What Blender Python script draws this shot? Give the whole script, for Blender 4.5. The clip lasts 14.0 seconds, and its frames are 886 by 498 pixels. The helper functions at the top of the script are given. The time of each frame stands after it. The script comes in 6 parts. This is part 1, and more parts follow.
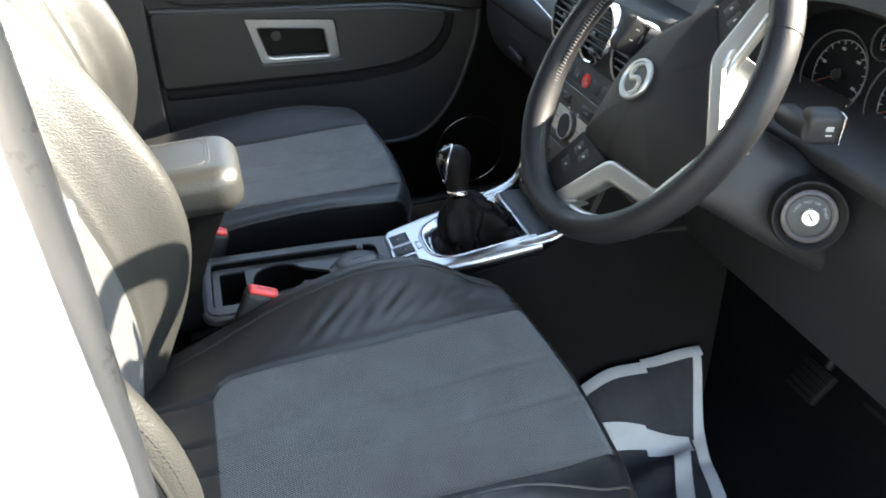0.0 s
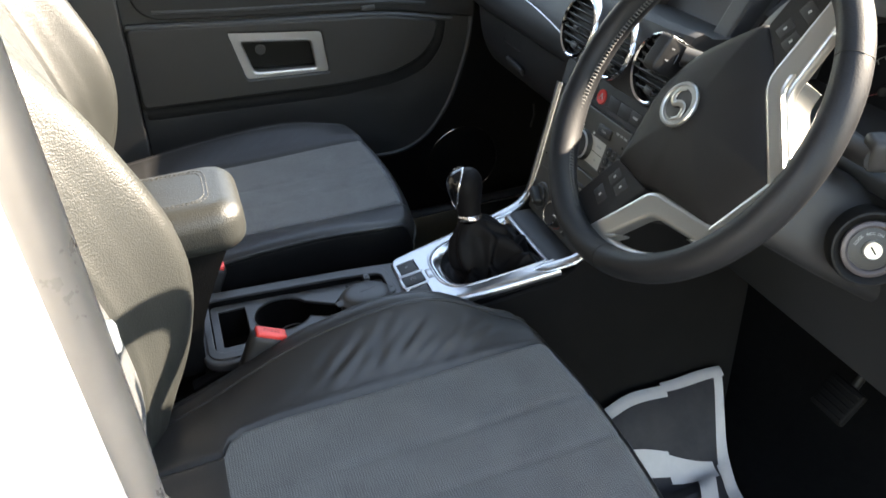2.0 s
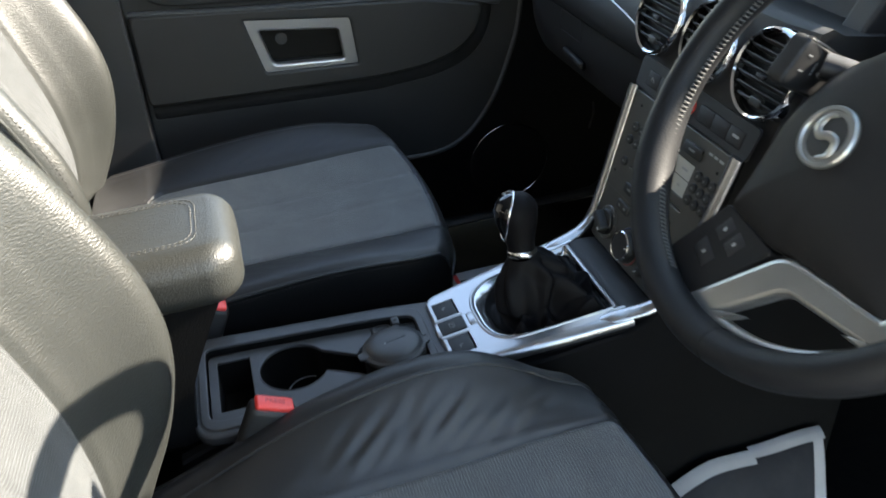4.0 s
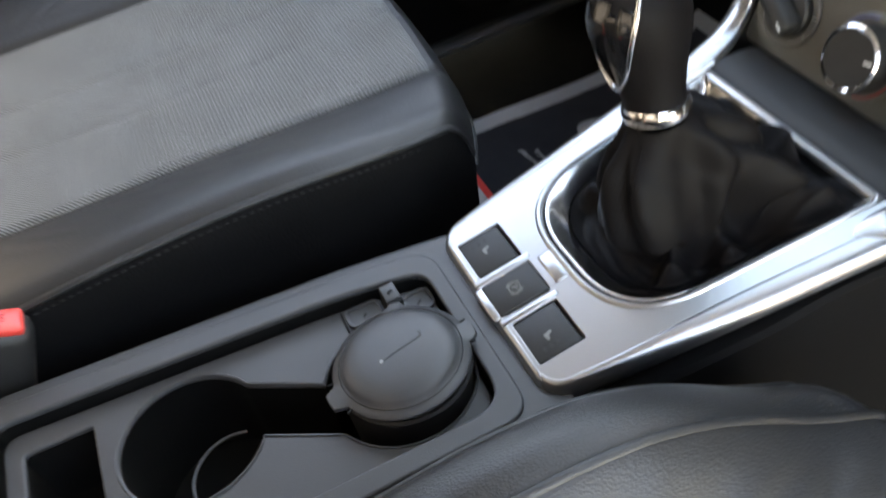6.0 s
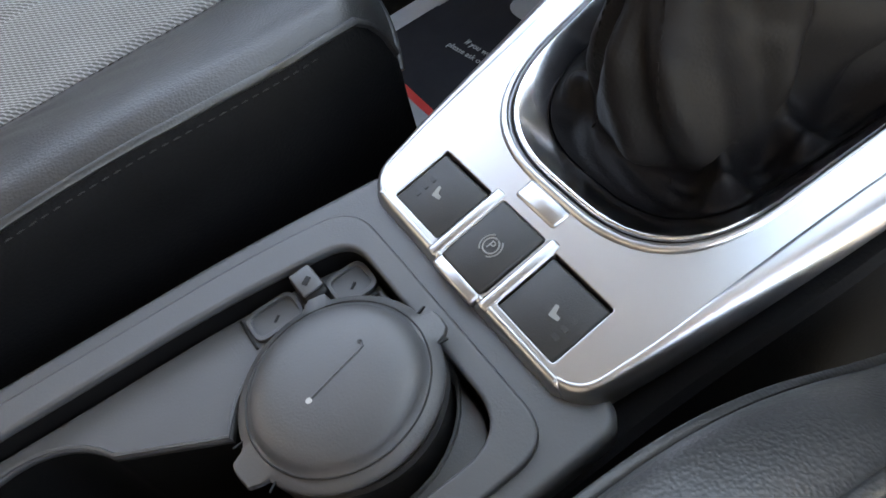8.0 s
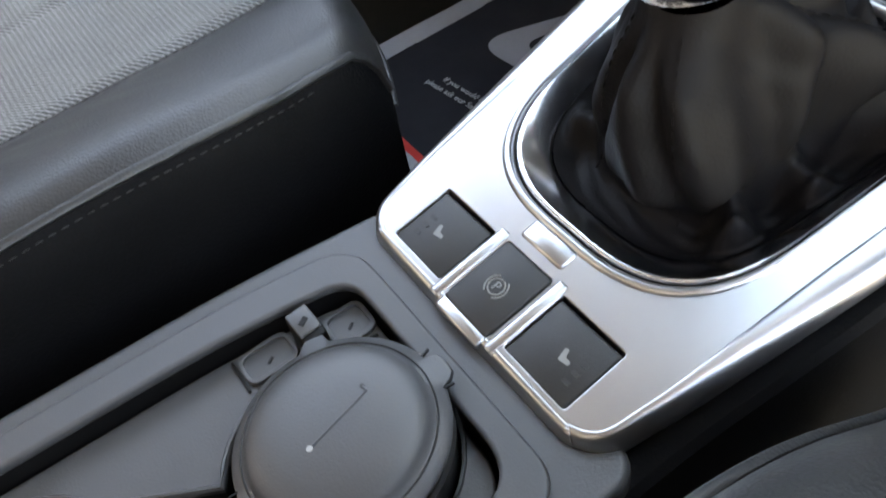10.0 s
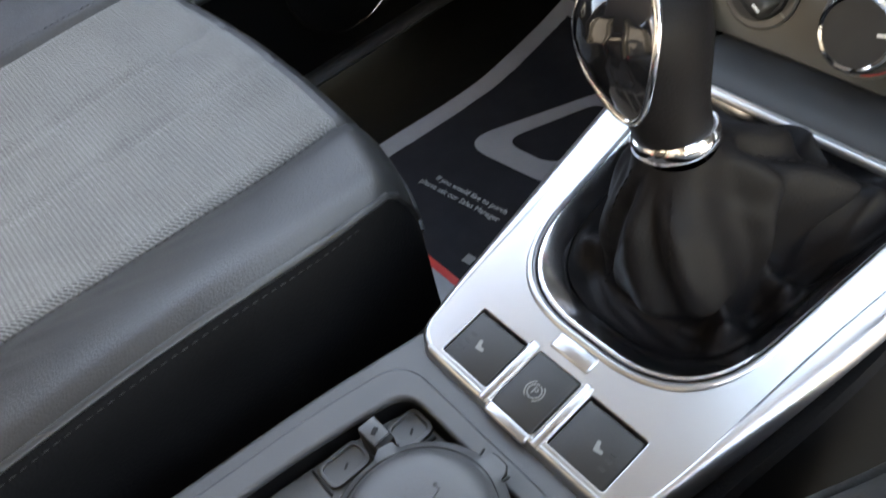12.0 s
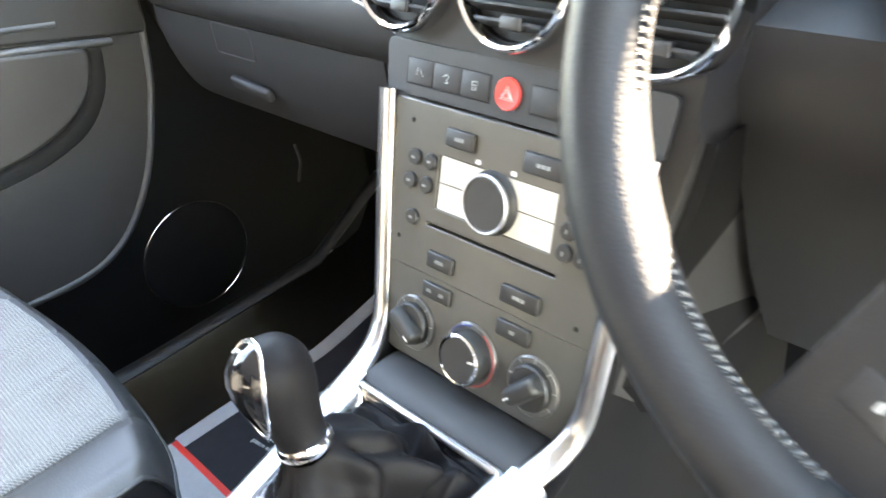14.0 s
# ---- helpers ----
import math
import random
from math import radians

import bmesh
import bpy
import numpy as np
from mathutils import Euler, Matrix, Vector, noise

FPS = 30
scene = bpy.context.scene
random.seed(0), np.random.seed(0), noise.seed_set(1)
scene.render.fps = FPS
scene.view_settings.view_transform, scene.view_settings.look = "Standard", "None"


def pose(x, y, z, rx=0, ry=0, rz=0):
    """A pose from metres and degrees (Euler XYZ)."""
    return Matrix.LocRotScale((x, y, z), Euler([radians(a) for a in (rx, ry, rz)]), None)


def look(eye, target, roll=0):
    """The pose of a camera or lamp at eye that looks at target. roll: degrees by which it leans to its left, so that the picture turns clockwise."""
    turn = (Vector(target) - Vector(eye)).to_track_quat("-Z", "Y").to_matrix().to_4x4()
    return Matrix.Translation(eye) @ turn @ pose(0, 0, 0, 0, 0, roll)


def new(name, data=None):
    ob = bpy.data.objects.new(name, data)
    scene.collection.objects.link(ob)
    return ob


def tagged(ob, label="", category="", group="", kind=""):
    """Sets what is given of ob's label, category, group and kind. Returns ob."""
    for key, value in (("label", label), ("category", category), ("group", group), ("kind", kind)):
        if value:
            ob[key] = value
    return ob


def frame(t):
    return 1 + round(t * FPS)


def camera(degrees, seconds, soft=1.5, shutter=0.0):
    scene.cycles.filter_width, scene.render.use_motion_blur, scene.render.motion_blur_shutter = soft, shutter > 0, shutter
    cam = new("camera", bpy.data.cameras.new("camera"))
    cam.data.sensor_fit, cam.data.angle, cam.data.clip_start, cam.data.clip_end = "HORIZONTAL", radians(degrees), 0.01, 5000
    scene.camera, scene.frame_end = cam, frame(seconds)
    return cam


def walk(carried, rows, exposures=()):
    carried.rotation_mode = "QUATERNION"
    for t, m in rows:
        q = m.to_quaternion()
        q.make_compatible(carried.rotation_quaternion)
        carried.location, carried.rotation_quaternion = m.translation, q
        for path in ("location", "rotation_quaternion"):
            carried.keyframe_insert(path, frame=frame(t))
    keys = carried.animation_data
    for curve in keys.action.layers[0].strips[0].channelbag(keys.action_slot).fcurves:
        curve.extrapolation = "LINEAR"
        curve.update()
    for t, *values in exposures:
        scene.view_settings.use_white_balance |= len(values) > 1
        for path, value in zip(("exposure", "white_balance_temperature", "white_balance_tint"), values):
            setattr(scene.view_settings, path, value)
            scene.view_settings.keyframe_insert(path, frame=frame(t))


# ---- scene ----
cam = camera(57.0, 14.0, 1.6, 0.5)
PATH = [
    (0, (-0.362, -1.068, 1.02), (0.104, 0.579, -0.015), -1.4),
    (0.5, (-0.362, -1.076, 1.036), (0.033, 0.598, 0.015), -2.7),
    (1, (-0.366, -1.053, 1.033), (0.069, 0.596, -0.012), -2.3),
    (1.5, (-0.381, -0.975, 1.036), (0.121, 0.684, 0.038), -2.0),
    (2, (-0.395, -0.971, 1.027), (0.137, 0.65, -0.018), -1.9),
    (2.5, (-0.376, -1.04, 1.02), (0.048, 0.592, -0.056), -3.4),
    (3, (-0.365, -1.03, 1.003), (-0.047, 0.589, -0.128), -4.3),
    (3.5, (-0.344, -0.891, 0.996), (0.02, 0.751, -0.088), -3.3),
    (3.7, (-0.338, -0.835, 0.994), (0.075, 0.795, -0.088), -2.5),
    (5.8, (-0.257, -0.323, 0.736), (0.153, 1.11, -0.598), -9.1),
    (6, (-0.246, -0.282, 0.708), (0.161, 1.07, -0.709), -11.0),
    (6.5, (-0.228, -0.228, 0.647), (0.132, 0.985, -0.902), -14.8),
    (7, (-0.21, -0.2, 0.624), (0.174, 0.975, -0.948), -17.3),
    (9.5, (-0.202, -0.151, 0.597), (0.29, 0.951, -0.998), -14.7),
    (10, (-0.213, -0.151, 0.602), (0.329, 0.994, -0.946), -13.2),
    (10.5, (-0.215, -0.148, 0.635), (0.439, 0.989, -0.874), -13.4),
    (11, (-0.224, -0.154, 0.661), (0.471, 1.014, -0.806), -12.2),
    (11.5, (-0.238, -0.157, 0.666), (0.405, 1.027, -0.813), -14.3),
    (12, (-0.242, -0.159, 0.669), (0.438, 1.041, -0.779), -13.8),
    (12.5, (-0.230, -0.176, 0.742), (0.672, 1.172, -0.430), -12.9),
    (13, (-0.201, -0.218, 0.779), (0.84, 1.114, -0.289), -10.1),
    (13.5, (-0.198, -0.262, 0.786), (0.921, 1.015, -0.271), -8.1),
    (14, (-0.193, -0.345, 0.797), (0.9, 0.958, -0.255), -8.2),
]
walk(cam, [(t, look(eye, target, roll)) for t, eye, target, roll in PATH],
     [(0, 3.42, 7700, 12), (0.5, 3.68, 8000, 13), (1, 3.30, 8100, 14), (2, 3.32, 8200, 14), (3, 3.32, 7900, 12), (3.6, 2.92, 7300, 10), (5.8, 4.20, 9600, 18), (7, 4.50, 9600, 18), (9.5, 4.65, 9600, 18), (12, 4.65, 9600, 18), (12.6, 5.20, 9300, 18), (13, 5.65, 9000, 18), (13.5, 5.90, 8800, 15), (14, 5.90, 8800, 15)])

SUN_AZ, SUN_EL = 2.0, 27.0   # degrees towards the driver's side from straight ahead, and above the horizon

# ---- world and sun ----
world = bpy.data.worlds.new("sky")
scene.world = world
world.use_nodes = True
wn = world.node_tree
sky = wn.nodes.new("ShaderNodeTexSky")
sky.sky_type, sky.sun_disc = "NISHITA", False
sky.dust_density = 0.4
sky.sun_elevation = radians(SUN_EL)
sky.sun_rotation = radians(90 + SUN_AZ)
wn.nodes["Background"].inputs["Strength"].default_value = 0.15
wn.links.new(sky.outputs[0], wn.nodes["Background"].inputs["Color"])
sun = new("sun", bpy.data.lights.new("sun", "SUN"))
sun.data.energy, sun.data.angle, sun.data.color = 4.4, radians(0.5), (1.0, 0.98, 0.94)
to_sun = Vector((math.cos(radians(SUN_AZ)) * math.cos(radians(SUN_EL)), -math.sin(radians(SUN_AZ)) * math.cos(radians(SUN_EL)), math.sin(radians(SUN_EL))))
sun.matrix_world = look(to_sun * 8, (0, 0, 0))


# ---- materials ----
def material(name, base, rough=0.5, metal=0.0, spec=0.5, second=None, scale=40.0, amount=0.5, grain=0.0, grain_scale=300.0, grain_kind="noise",
             rough_var=0.0, coat=0.0, spots=None):
    m = bpy.data.materials.new(name)
    m.use_nodes = True
    nt = m.node_tree
    b = nt.nodes["Principled BSDF"]
    b.inputs["Base Color"].default_value = (*base, 1)
    b.inputs["Roughness"].default_value = rough
    b.inputs["Metallic"].default_value = metal
    b.inputs["Specular IOR Level"].default_value = spec
    b.inputs["Coat Weight"].default_value = coat
    tc = nt.nodes.new("ShaderNodeTexCoord")
    if second is not None:
        n = nt.nodes.new("ShaderNodeTexNoise")
        n.inputs["Scale"].default_value, n.inputs["Detail"].default_value, n.inputs["Roughness"].default_value = scale, 6, 0.65
        nt.links.new(tc.outputs["Object"], n.inputs["Vector"])
        r = nt.nodes.new("ShaderNodeMapRange")
        r.inputs["From Min"].default_value, r.inputs["From Max"].default_value = 0.5 - amount * 0.4, 0.5 + amount * 0.4
        nt.links.new(n.outputs["Fac"], r.inputs["Value"])
        mix = nt.nodes.new("ShaderNodeMix")
        mix.data_type = "RGBA"
        mix.inputs["A"].default_value, mix.inputs["B"].default_value = (*base, 1), (*second, 1)
        nt.links.new(r.outputs["Result"], mix.inputs["Factor"])
        nt.links.new(mix.outputs["Result"], b.inputs["Base Color"])
        if rough_var:
            q = nt.nodes.new("ShaderNodeMapRange")
            q.inputs["To Min"].default_value, q.inputs["To Max"].default_value = rough - rough_var, rough + rough_var
            nt.links.new(n.outputs["Fac"], q.inputs["Value"])
            nt.links.new(q.outputs["Result"], b.inputs["Roughness"])
    if grain:
        if grain_kind == "leather":
            g = nt.nodes.new("ShaderNodeTexVoronoi")
            g.feature = "SMOOTH_F1"
            g.inputs["Smoothness"].default_value = 0.6
            g.inputs["Scale"].default_value = grain_scale
            w = nt.nodes.new("ShaderNodeTexNoise")
            w.inputs["Scale"].default_value = grain_scale * 0.5
            add = nt.nodes.new("ShaderNodeVectorMath")
            add.operation = "MULTIPLY_ADD"
            add.inputs[1].default_value = (0.0012, 0.0012, 0.0012)
            nt.links.new(tc.outputs["Object"], w.inputs["Vector"])
            nt.links.new(w.outputs["Color"], add.inputs[0])
            nt.links.new(tc.outputs["Object"], add.inputs[2])
            nt.links.new(add.outputs[0], g.inputs["Vector"])
            clip = nt.nodes.new("ShaderNodeMapRange")
            clip.inputs["From Max"].default_value = 0.75
            clip.inputs["To Min"].default_value, clip.inputs["To Max"].default_value = 1.0, 0.0
            nt.links.new(g.outputs["Distance"], clip.inputs["Value"])
            out = clip.outputs["Result"]
        else:
            g = nt.nodes.new("ShaderNodeTexNoise")
            g.inputs["Scale"].default_value, g.inputs["Detail"].default_value = grain_scale, 3
            nt.links.new(tc.outputs["Object"], g.inputs["Vector"])
            out = g.outputs["Fac"]
        bump = nt.nodes.new("ShaderNodeBump")
        bump.inputs["Strength"].default_value, bump.inputs["Distance"].default_value = grain, 0.001
        nt.links.new(out, bump.inputs["Height"])
        nt.links.new(bump.outputs["Normal"], b.inputs["Normal"])
    return m


def weave_material(name, dark, light, pitch, axes="XY"):
    """Woven seat cloth: short slanted threads in rows, with a soft unevenness."""
    m = bpy.data.materials.new(name)
    m.use_nodes = True
    nt = m.node_tree
    b = nt.nodes["Principled BSDF"]
    b.inputs["Roughness"].default_value = 0.95
    b.inputs["Specular IOR Level"].default_value = 0.08
    b.inputs["Sheen Weight"].default_value = 0.15
    tc = nt.nodes.new("ShaderNodeTexCoord")
    wob = nt.nodes.new("ShaderNodeTexNoise")
    wob.inputs["Scale"].default_value, wob.inputs["Detail"].default_value = 240, 2
    nt.links.new(tc.outputs["Object"], wob.inputs["Vector"])
    xyz = nt.nodes.new("ShaderNodeSeparateXYZ")
    nt.links.new(tc.outputs["Object"], xyz.inputs[0])

    def calc(op, a, b=0.0, c=0.0):
        q = nt.nodes.new("ShaderNodeMath")
        q.operation = op
        for i, value in enumerate((a, b, c)):
            if isinstance(value, float):
                q.inputs[i].default_value = value
            else:
                nt.links.new(value, q.inputs[i])
        return q.outputs[0]
    # twill: short slanted dashes, column beside column
    swing = calc("FRACT", calc("MULTIPLY", xyz.outputs[axes[0]], 1.0 / pitch))
    row = calc("MULTIPLY_ADD", xyz.outputs[axes[1]], 1.0 / pitch, calc("MULTIPLY", swing, 0.80))
    row = calc("MULTIPLY_ADD", wob.outputs["Fac"], 0.35, row)
    rows = calc("MULTIPLY_ADD", calc("SINE", calc("MULTIPLY", row, 2 * math.pi)), 0.5, 0.5)
    knot = calc("MULTIPLY_ADD", calc("COSINE", calc("MULTIPLY", xyz.outputs[axes[0]], 2 * math.pi / pitch)), 0.22, 0.78)
    weave = calc("MULTIPLY", rows, knot)
    n = nt.nodes.new("ShaderNodeTexNoise")
    n.inputs["Scale"].default_value, n.inputs["Detail"].default_value = 18, 5
    nt.links.new(tc.outputs["Object"], n.inputs["Vector"])
    add = nt.nodes.new("ShaderNodeMath")
    add.operation = "MULTIPLY_ADD"
    add.inputs[1].default_value, add.inputs[2].default_value = 0.35, -0.17
    nt.links.new(n.outputs["Fac"], add.inputs[0])
    tot = nt.nodes.new("ShaderNodeMath")
    tot.use_clamp = True
    nt.links.new(weave, tot.inputs[0])
    nt.links.new(add.outputs[0], tot.inputs[1])
    mix = nt.nodes.new("ShaderNodeMix")
    mix.data_type = "RGBA"
    mix.inputs["A"].default_value, mix.inputs["B"].default_value = (*dark, 1), (*light, 1)
    nt.links.new(tot.outputs[0], mix.inputs["Factor"])
    nt.links.new(mix.outputs["Result"], b.inputs["Base Color"])
    bump = nt.nodes.new("ShaderNodeBump")
    bump.inputs["Strength"].default_value, bump.inputs["Distance"].default_value = 0.45, 0.0006
    nt.links.new(weave, bump.inputs["Height"])
    nt.links.new(bump.outputs["Normal"], b.inputs["Normal"])
    return m


LEATHER = material("black_leather", (0.0205, 0.0216, 0.0196), 0.40, second=(0.0245, 0.0256, 0.0235), scale=14, grain=0.30, grain_scale=560, grain_kind="leather", rough_var=0.05)
LEATHER_CUSHION = material("black_cushion_leather", (0.0172, 0.0172, 0.0177), 0.46, spec=0.5, second=(0.0185, 0.0185, 0.0190), scale=14, grain=0.17, grain_scale=820, grain_kind="leather", rough_var=0.05)
LEATHER_WHEEL = material("worn_wheel_leather", (0.0062, 0.0066, 0.0078), 0.54, spec=0.30, second=(0.0090, 0.0098, 0.0112), scale=25, grain=0.10, grain_scale=600, grain_kind="leather", rough_var=0.1)
GAITER = material("gaiter_leather", (0.0046, 0.0042, 0.0047), 0.56, spec=0.10, second=(0.0060, 0.0054, 0.0060), scale=30, grain=0.1, grain_scale=700, grain_kind="leather", rough_var=0.08)
CLOTH = weave_material("woven_seat_cloth", (0.044, 0.0445, 0.0440), (0.244, 0.248, 0.245), 0.0031)
# same woven cloth at half tone, toned down against direct sun on the backrest
CLOTH_BACK = weave_material("dimmed_backrest_cloth", (0.018, 0.019, 0.0194), (0.112, 0.117, 0.119), 0.0031, "ZY")
# so dark that it carries the shade of cushion sides and armrest support
VINYL_SHADE = material("matt_black_vinyl", (0.0028, 0.0028, 0.003), 0.7, spec=0.08, second=(0.0045, 0.0045, 0.0048), scale=12, grain=0.25, grain_scale=600, grain_kind="leather")
VINYL_THREAD = material("black_thread", (0.011, 0.011, 0.011), 0.7)
SEAM = material("grey_seam_thread", (0.085, 0.089, 0.091), 0.8)
THREAD = material("grey_thread", (0.085, 0.085, 0.081), 0.8)
THREAD_DARK = material("dark_thread", (0.010, 0.010, 0.010), 0.8)
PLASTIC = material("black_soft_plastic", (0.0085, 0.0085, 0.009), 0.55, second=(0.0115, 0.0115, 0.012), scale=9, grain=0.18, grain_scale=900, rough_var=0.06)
PLASTIC_DASH = material("charcoal_dash_plastic", (0.0122, 0.0119, 0.0120), 0.58, second=(0.0152, 0.0148, 0.0148), scale=7, grain=0.2, grain_scale=800, rough_var=0.06)
PLASTIC_GREY = material("grey_console_plastic", (0.045, 0.046, 0.048), 0.44, second=(0.051, 0.052, 0.054), scale=10, grain=0.1, grain_scale=1100, rough_var=0.06)
# near-black for black parts, and to put shade into hollows
PLASTIC_HOLE = material("black_plastic_and_recess_shade", (0.004, 0.004, 0.004), 0.5, spec=0.2)
DOOR_PLASTIC = material("charcoal_door_plastic", (0.0215, 0.0208, 0.0204), 0.52, second=(0.026, 0.0252, 0.0247), scale=9, grain=0.18, grain_scale=900, rough_var=0.06)
AIRBAG = material("matt_airbag_plastic", (0.0092, 0.0086, 0.0086), 0.62, spec=0.25, second=(0.0112, 0.0105, 0.0105), scale=12, grain=0.2, grain_scale=900)
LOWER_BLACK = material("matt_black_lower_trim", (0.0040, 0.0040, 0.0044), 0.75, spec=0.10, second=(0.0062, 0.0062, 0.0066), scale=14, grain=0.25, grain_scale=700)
PILLAR_GREY = material("grey_pillar_plastic", (0.045, 0.0438, 0.0430), 0.5, second=(0.052, 0.0505, 0.0495), scale=9, grain=0.18, grain_scale=900)
GLOSS_BLACK = material("gloss_black", (0.006, 0.006, 0.007), 0.08, coat=0.5)
BUTTON = material("button_rubber", (0.013, 0.0125, 0.012), 0.5, second=(0.017, 0.0165, 0.0155), scale=60, grain=0.1, grain_scale=1500)
SILVER = material("satin_silver_trim", (0.50, 0.50, 0.505), 0.30, metal=0.85, second=(0.53, 0.53, 0.535), scale=6, rough_var=0.03)
RAIL_SILVER = material("bright_satin_rail", (0.44, 0.44, 0.445), 0.24, metal=0.97, second=(0.47, 0.47, 0.475), scale=6, rough_var=0.03)
PLATE_SILVER = material("satin_silver_plate", (0.44, 0.44, 0.444), 0.28, metal=0.95, grain=0.035, grain_scale=2600)
SPOKE_SILVER = material("warm_satin_spoke_silver", (0.42, 0.41, 0.38), 0.30, metal=0.85, second=(0.45, 0.44, 0.41), scale=6, rough_var=0.03)
CHROME = material("chrome", (0.80, 0.80, 0.81), 0.09, metal=1.0)
RING_CHROME = material("soft_chrome", (0.62, 0.62, 0.63), 0.17, metal=1.0)
FASCIA = material("champagne_grey_fascia", (0.071, 0.0685, 0.061), 0.36, metal=0.35, second=(0.080, 0.0775, 0.069), scale=30, grain=0.03, grain_scale=2200, rough_var=0.05)
DISPLAY = material("pale_display_film", (0.46, 0.45, 0.40), 0.16, second=(0.49, 0.48, 0.43), scale=50)
PRINT = material("white_print", (0.62, 0.62, 0.60), 0.6)
PRINT_DIM = material("worn_grey_print", (0.20, 0.20, 0.19), 0.6)
PRINT_GREY = material("grey_print", (0.30, 0.30, 0.29), 0.6)
RED = material("red_plastic", (0.75, 0.045, 0.035), 0.35, second=(0.80, 0.06, 0.05), scale=60)
RED_PRINT = material("dull_red_print", (0.30, 0.045, 0.040), 0.6)
NEEDLE = material("dark_red_needle", (0.12, 0.016, 0.014), 0.6)
BLUE_PRINT = material("dull_blue_print", (0.035, 0.050, 0.16), 0.6)
DIAL_RING = material("satin_grey_dial_ring", (0.085, 0.083, 0.078), 0.3, metal=0.4, second=(0.10, 0.098, 0.092), scale=30, rough_var=0.05)
CARPET = material("black_carpet", (0.0035, 0.0035, 0.004), 0.95, spec=0.03, second=(0.0065, 0.0065, 0.0065), scale=60, grain=0.9, grain_scale=700)
MAT_FILM = material("paper_mat_dark", (0.020, 0.020, 0.024), 0.6, spec=0.18, second=(0.031, 0.031, 0.036), scale=20, grain=0.15, grain_scale=60)
MAT_WHITE = material("paper_mat_white", (0.36, 0.36, 0.37), 0.6, second=(0.42, 0.42, 0.43), scale=20)
PAINT = material("white_car_paint", (0.80, 0.80, 0.80), 0.25, second=(0.82, 0.82, 0.82), scale=5, coat=0.6)
RUBBER = material("grey_door_seal_rubber", (0.085, 0.082, 0.078), 0.3, second=(0.11, 0.106, 0.10), scale=25, rough_var=0.1)
HEADLINING = material("grey_headlining", (0.62, 0.61, 0.59), 0.95, second=(0.66, 0.65, 0.63), scale=40)
ASPHALT = material("asphalt", (0.050, 0.050, 0.052), 0.9, second=(0.075, 0.074, 0.072), scale=3, grain=0.6, grain_scale=120)
GLASS = bpy.data.materials.new("windscreen_glass")
GLASS.use_nodes = True
gt = GLASS.node_tree
gt.nodes.remove(gt.nodes["Principled BSDF"])
clear, gloss = gt.nodes.new("ShaderNodeBsdfTransparent"), gt.nodes.new("ShaderNodeBsdfGlossy")
clear.inputs["Color"].default_value = (0.84, 0.88, 0.86, 1)
gloss.inputs["Roughness"].default_value = 0.02
sheen, blend = gt.nodes.new("ShaderNodeFresnel"), gt.nodes.new("ShaderNodeMixShader")
sheen.inputs["IOR"].default_value = 1.3
gt.links.new(sheen.outputs[0], blend.inputs[0])
gt.links.new(clear.outputs[0], blend.inputs[1])
gt.links.new(gloss.outputs[0], blend.inputs[2])
gt.links.new(blend.outputs[0], gt.nodes["Material Output"].inputs["Surface"])
SCREEN = material("dark_red_screen", (0.030, 0.012, 0.010), 0.3)

# ---- building helpers ----
PLACE = {}


def thing(name, at, label, category, group="", kind=""):
    ob = new(name)
    ob.empty_display_size = 0.05
    ob.location = at
    PLACE[ob.name] = Vector(at)
    return tagged(ob, label, category, group, kind)


def link(name, me, mat, parent, label="", smooth=True, sharp=35):
    """A mesh in world metres becomes one object, its origin at its middle, under its parent."""
    n = len(me.vertices)
    co = np.empty(n * 3)
    me.vertices.foreach_get("co", co)
    co = co.reshape(-1, 3)
    mid = (co.min(0) + co.max(0)) / 2
    me.vertices.foreach_set("co", (co - mid).ravel())
    me.materials.clear()
    me.materials.append(mat)
    if smooth:
        me.polygons.foreach_set("use_smooth", [True] * len(me.polygons))
        me.set_sharp_from_angle(angle=radians(sharp))
    me.update()
    ob = new(name, me)
    ob.location = Vector(mid) - (PLACE[parent.name] if parent else Vector())
    ob.parent = parent
    PLACE[ob.name] = Vector(mid)
    if label:
        ob["label"] = label
    return ob


def raw(name, verts, faces, mat, parent=None, label="", smooth=True, m=None, sharp=35):
    me = bpy.data.meshes.new(name)
    me.from_pydata([tuple(m @ Vector(v)) if m else tuple(v) for v in verts], [], [tuple(f) for f in faces])
    me.validate()
    return link(name, me, mat, parent, label, smooth, sharp)


def from_bm(name, bm, mat, parent=None, label="", smooth=True, m=None, sharp=35):
    if m:
        bm.transform(m)
    bmesh.ops.recalc_face_normals(bm, faces=bm.faces[:])
    me = bpy.data.meshes.new(name)
    bm.to_mesh(me)
    bm.free()
    return link(name, me, mat, parent, label, smooth, sharp)


def box(name, size, m, mat, parent=None, bevel=0.002, label="", seg=2, taper=None):
    bm = bmesh.new()
    bmesh.ops.create_cube(bm, size=1.0)
    bmesh.ops.scale(bm, vec=size, verts=bm.verts[:])
    if taper:
        for v in bm.verts:
            if v.co.z > 0:
                v.co.x *= taper[0]
                v.co.y *= taper[1]
    if bevel:
        bmesh.ops.bevel(bm, geom=bm.edges[:], offset=bevel, segments=seg, profile=0.5, affect="EDGES", clamp_overlap=True)
    return from_bm(name, bm, mat, parent, label, True, m, 50)


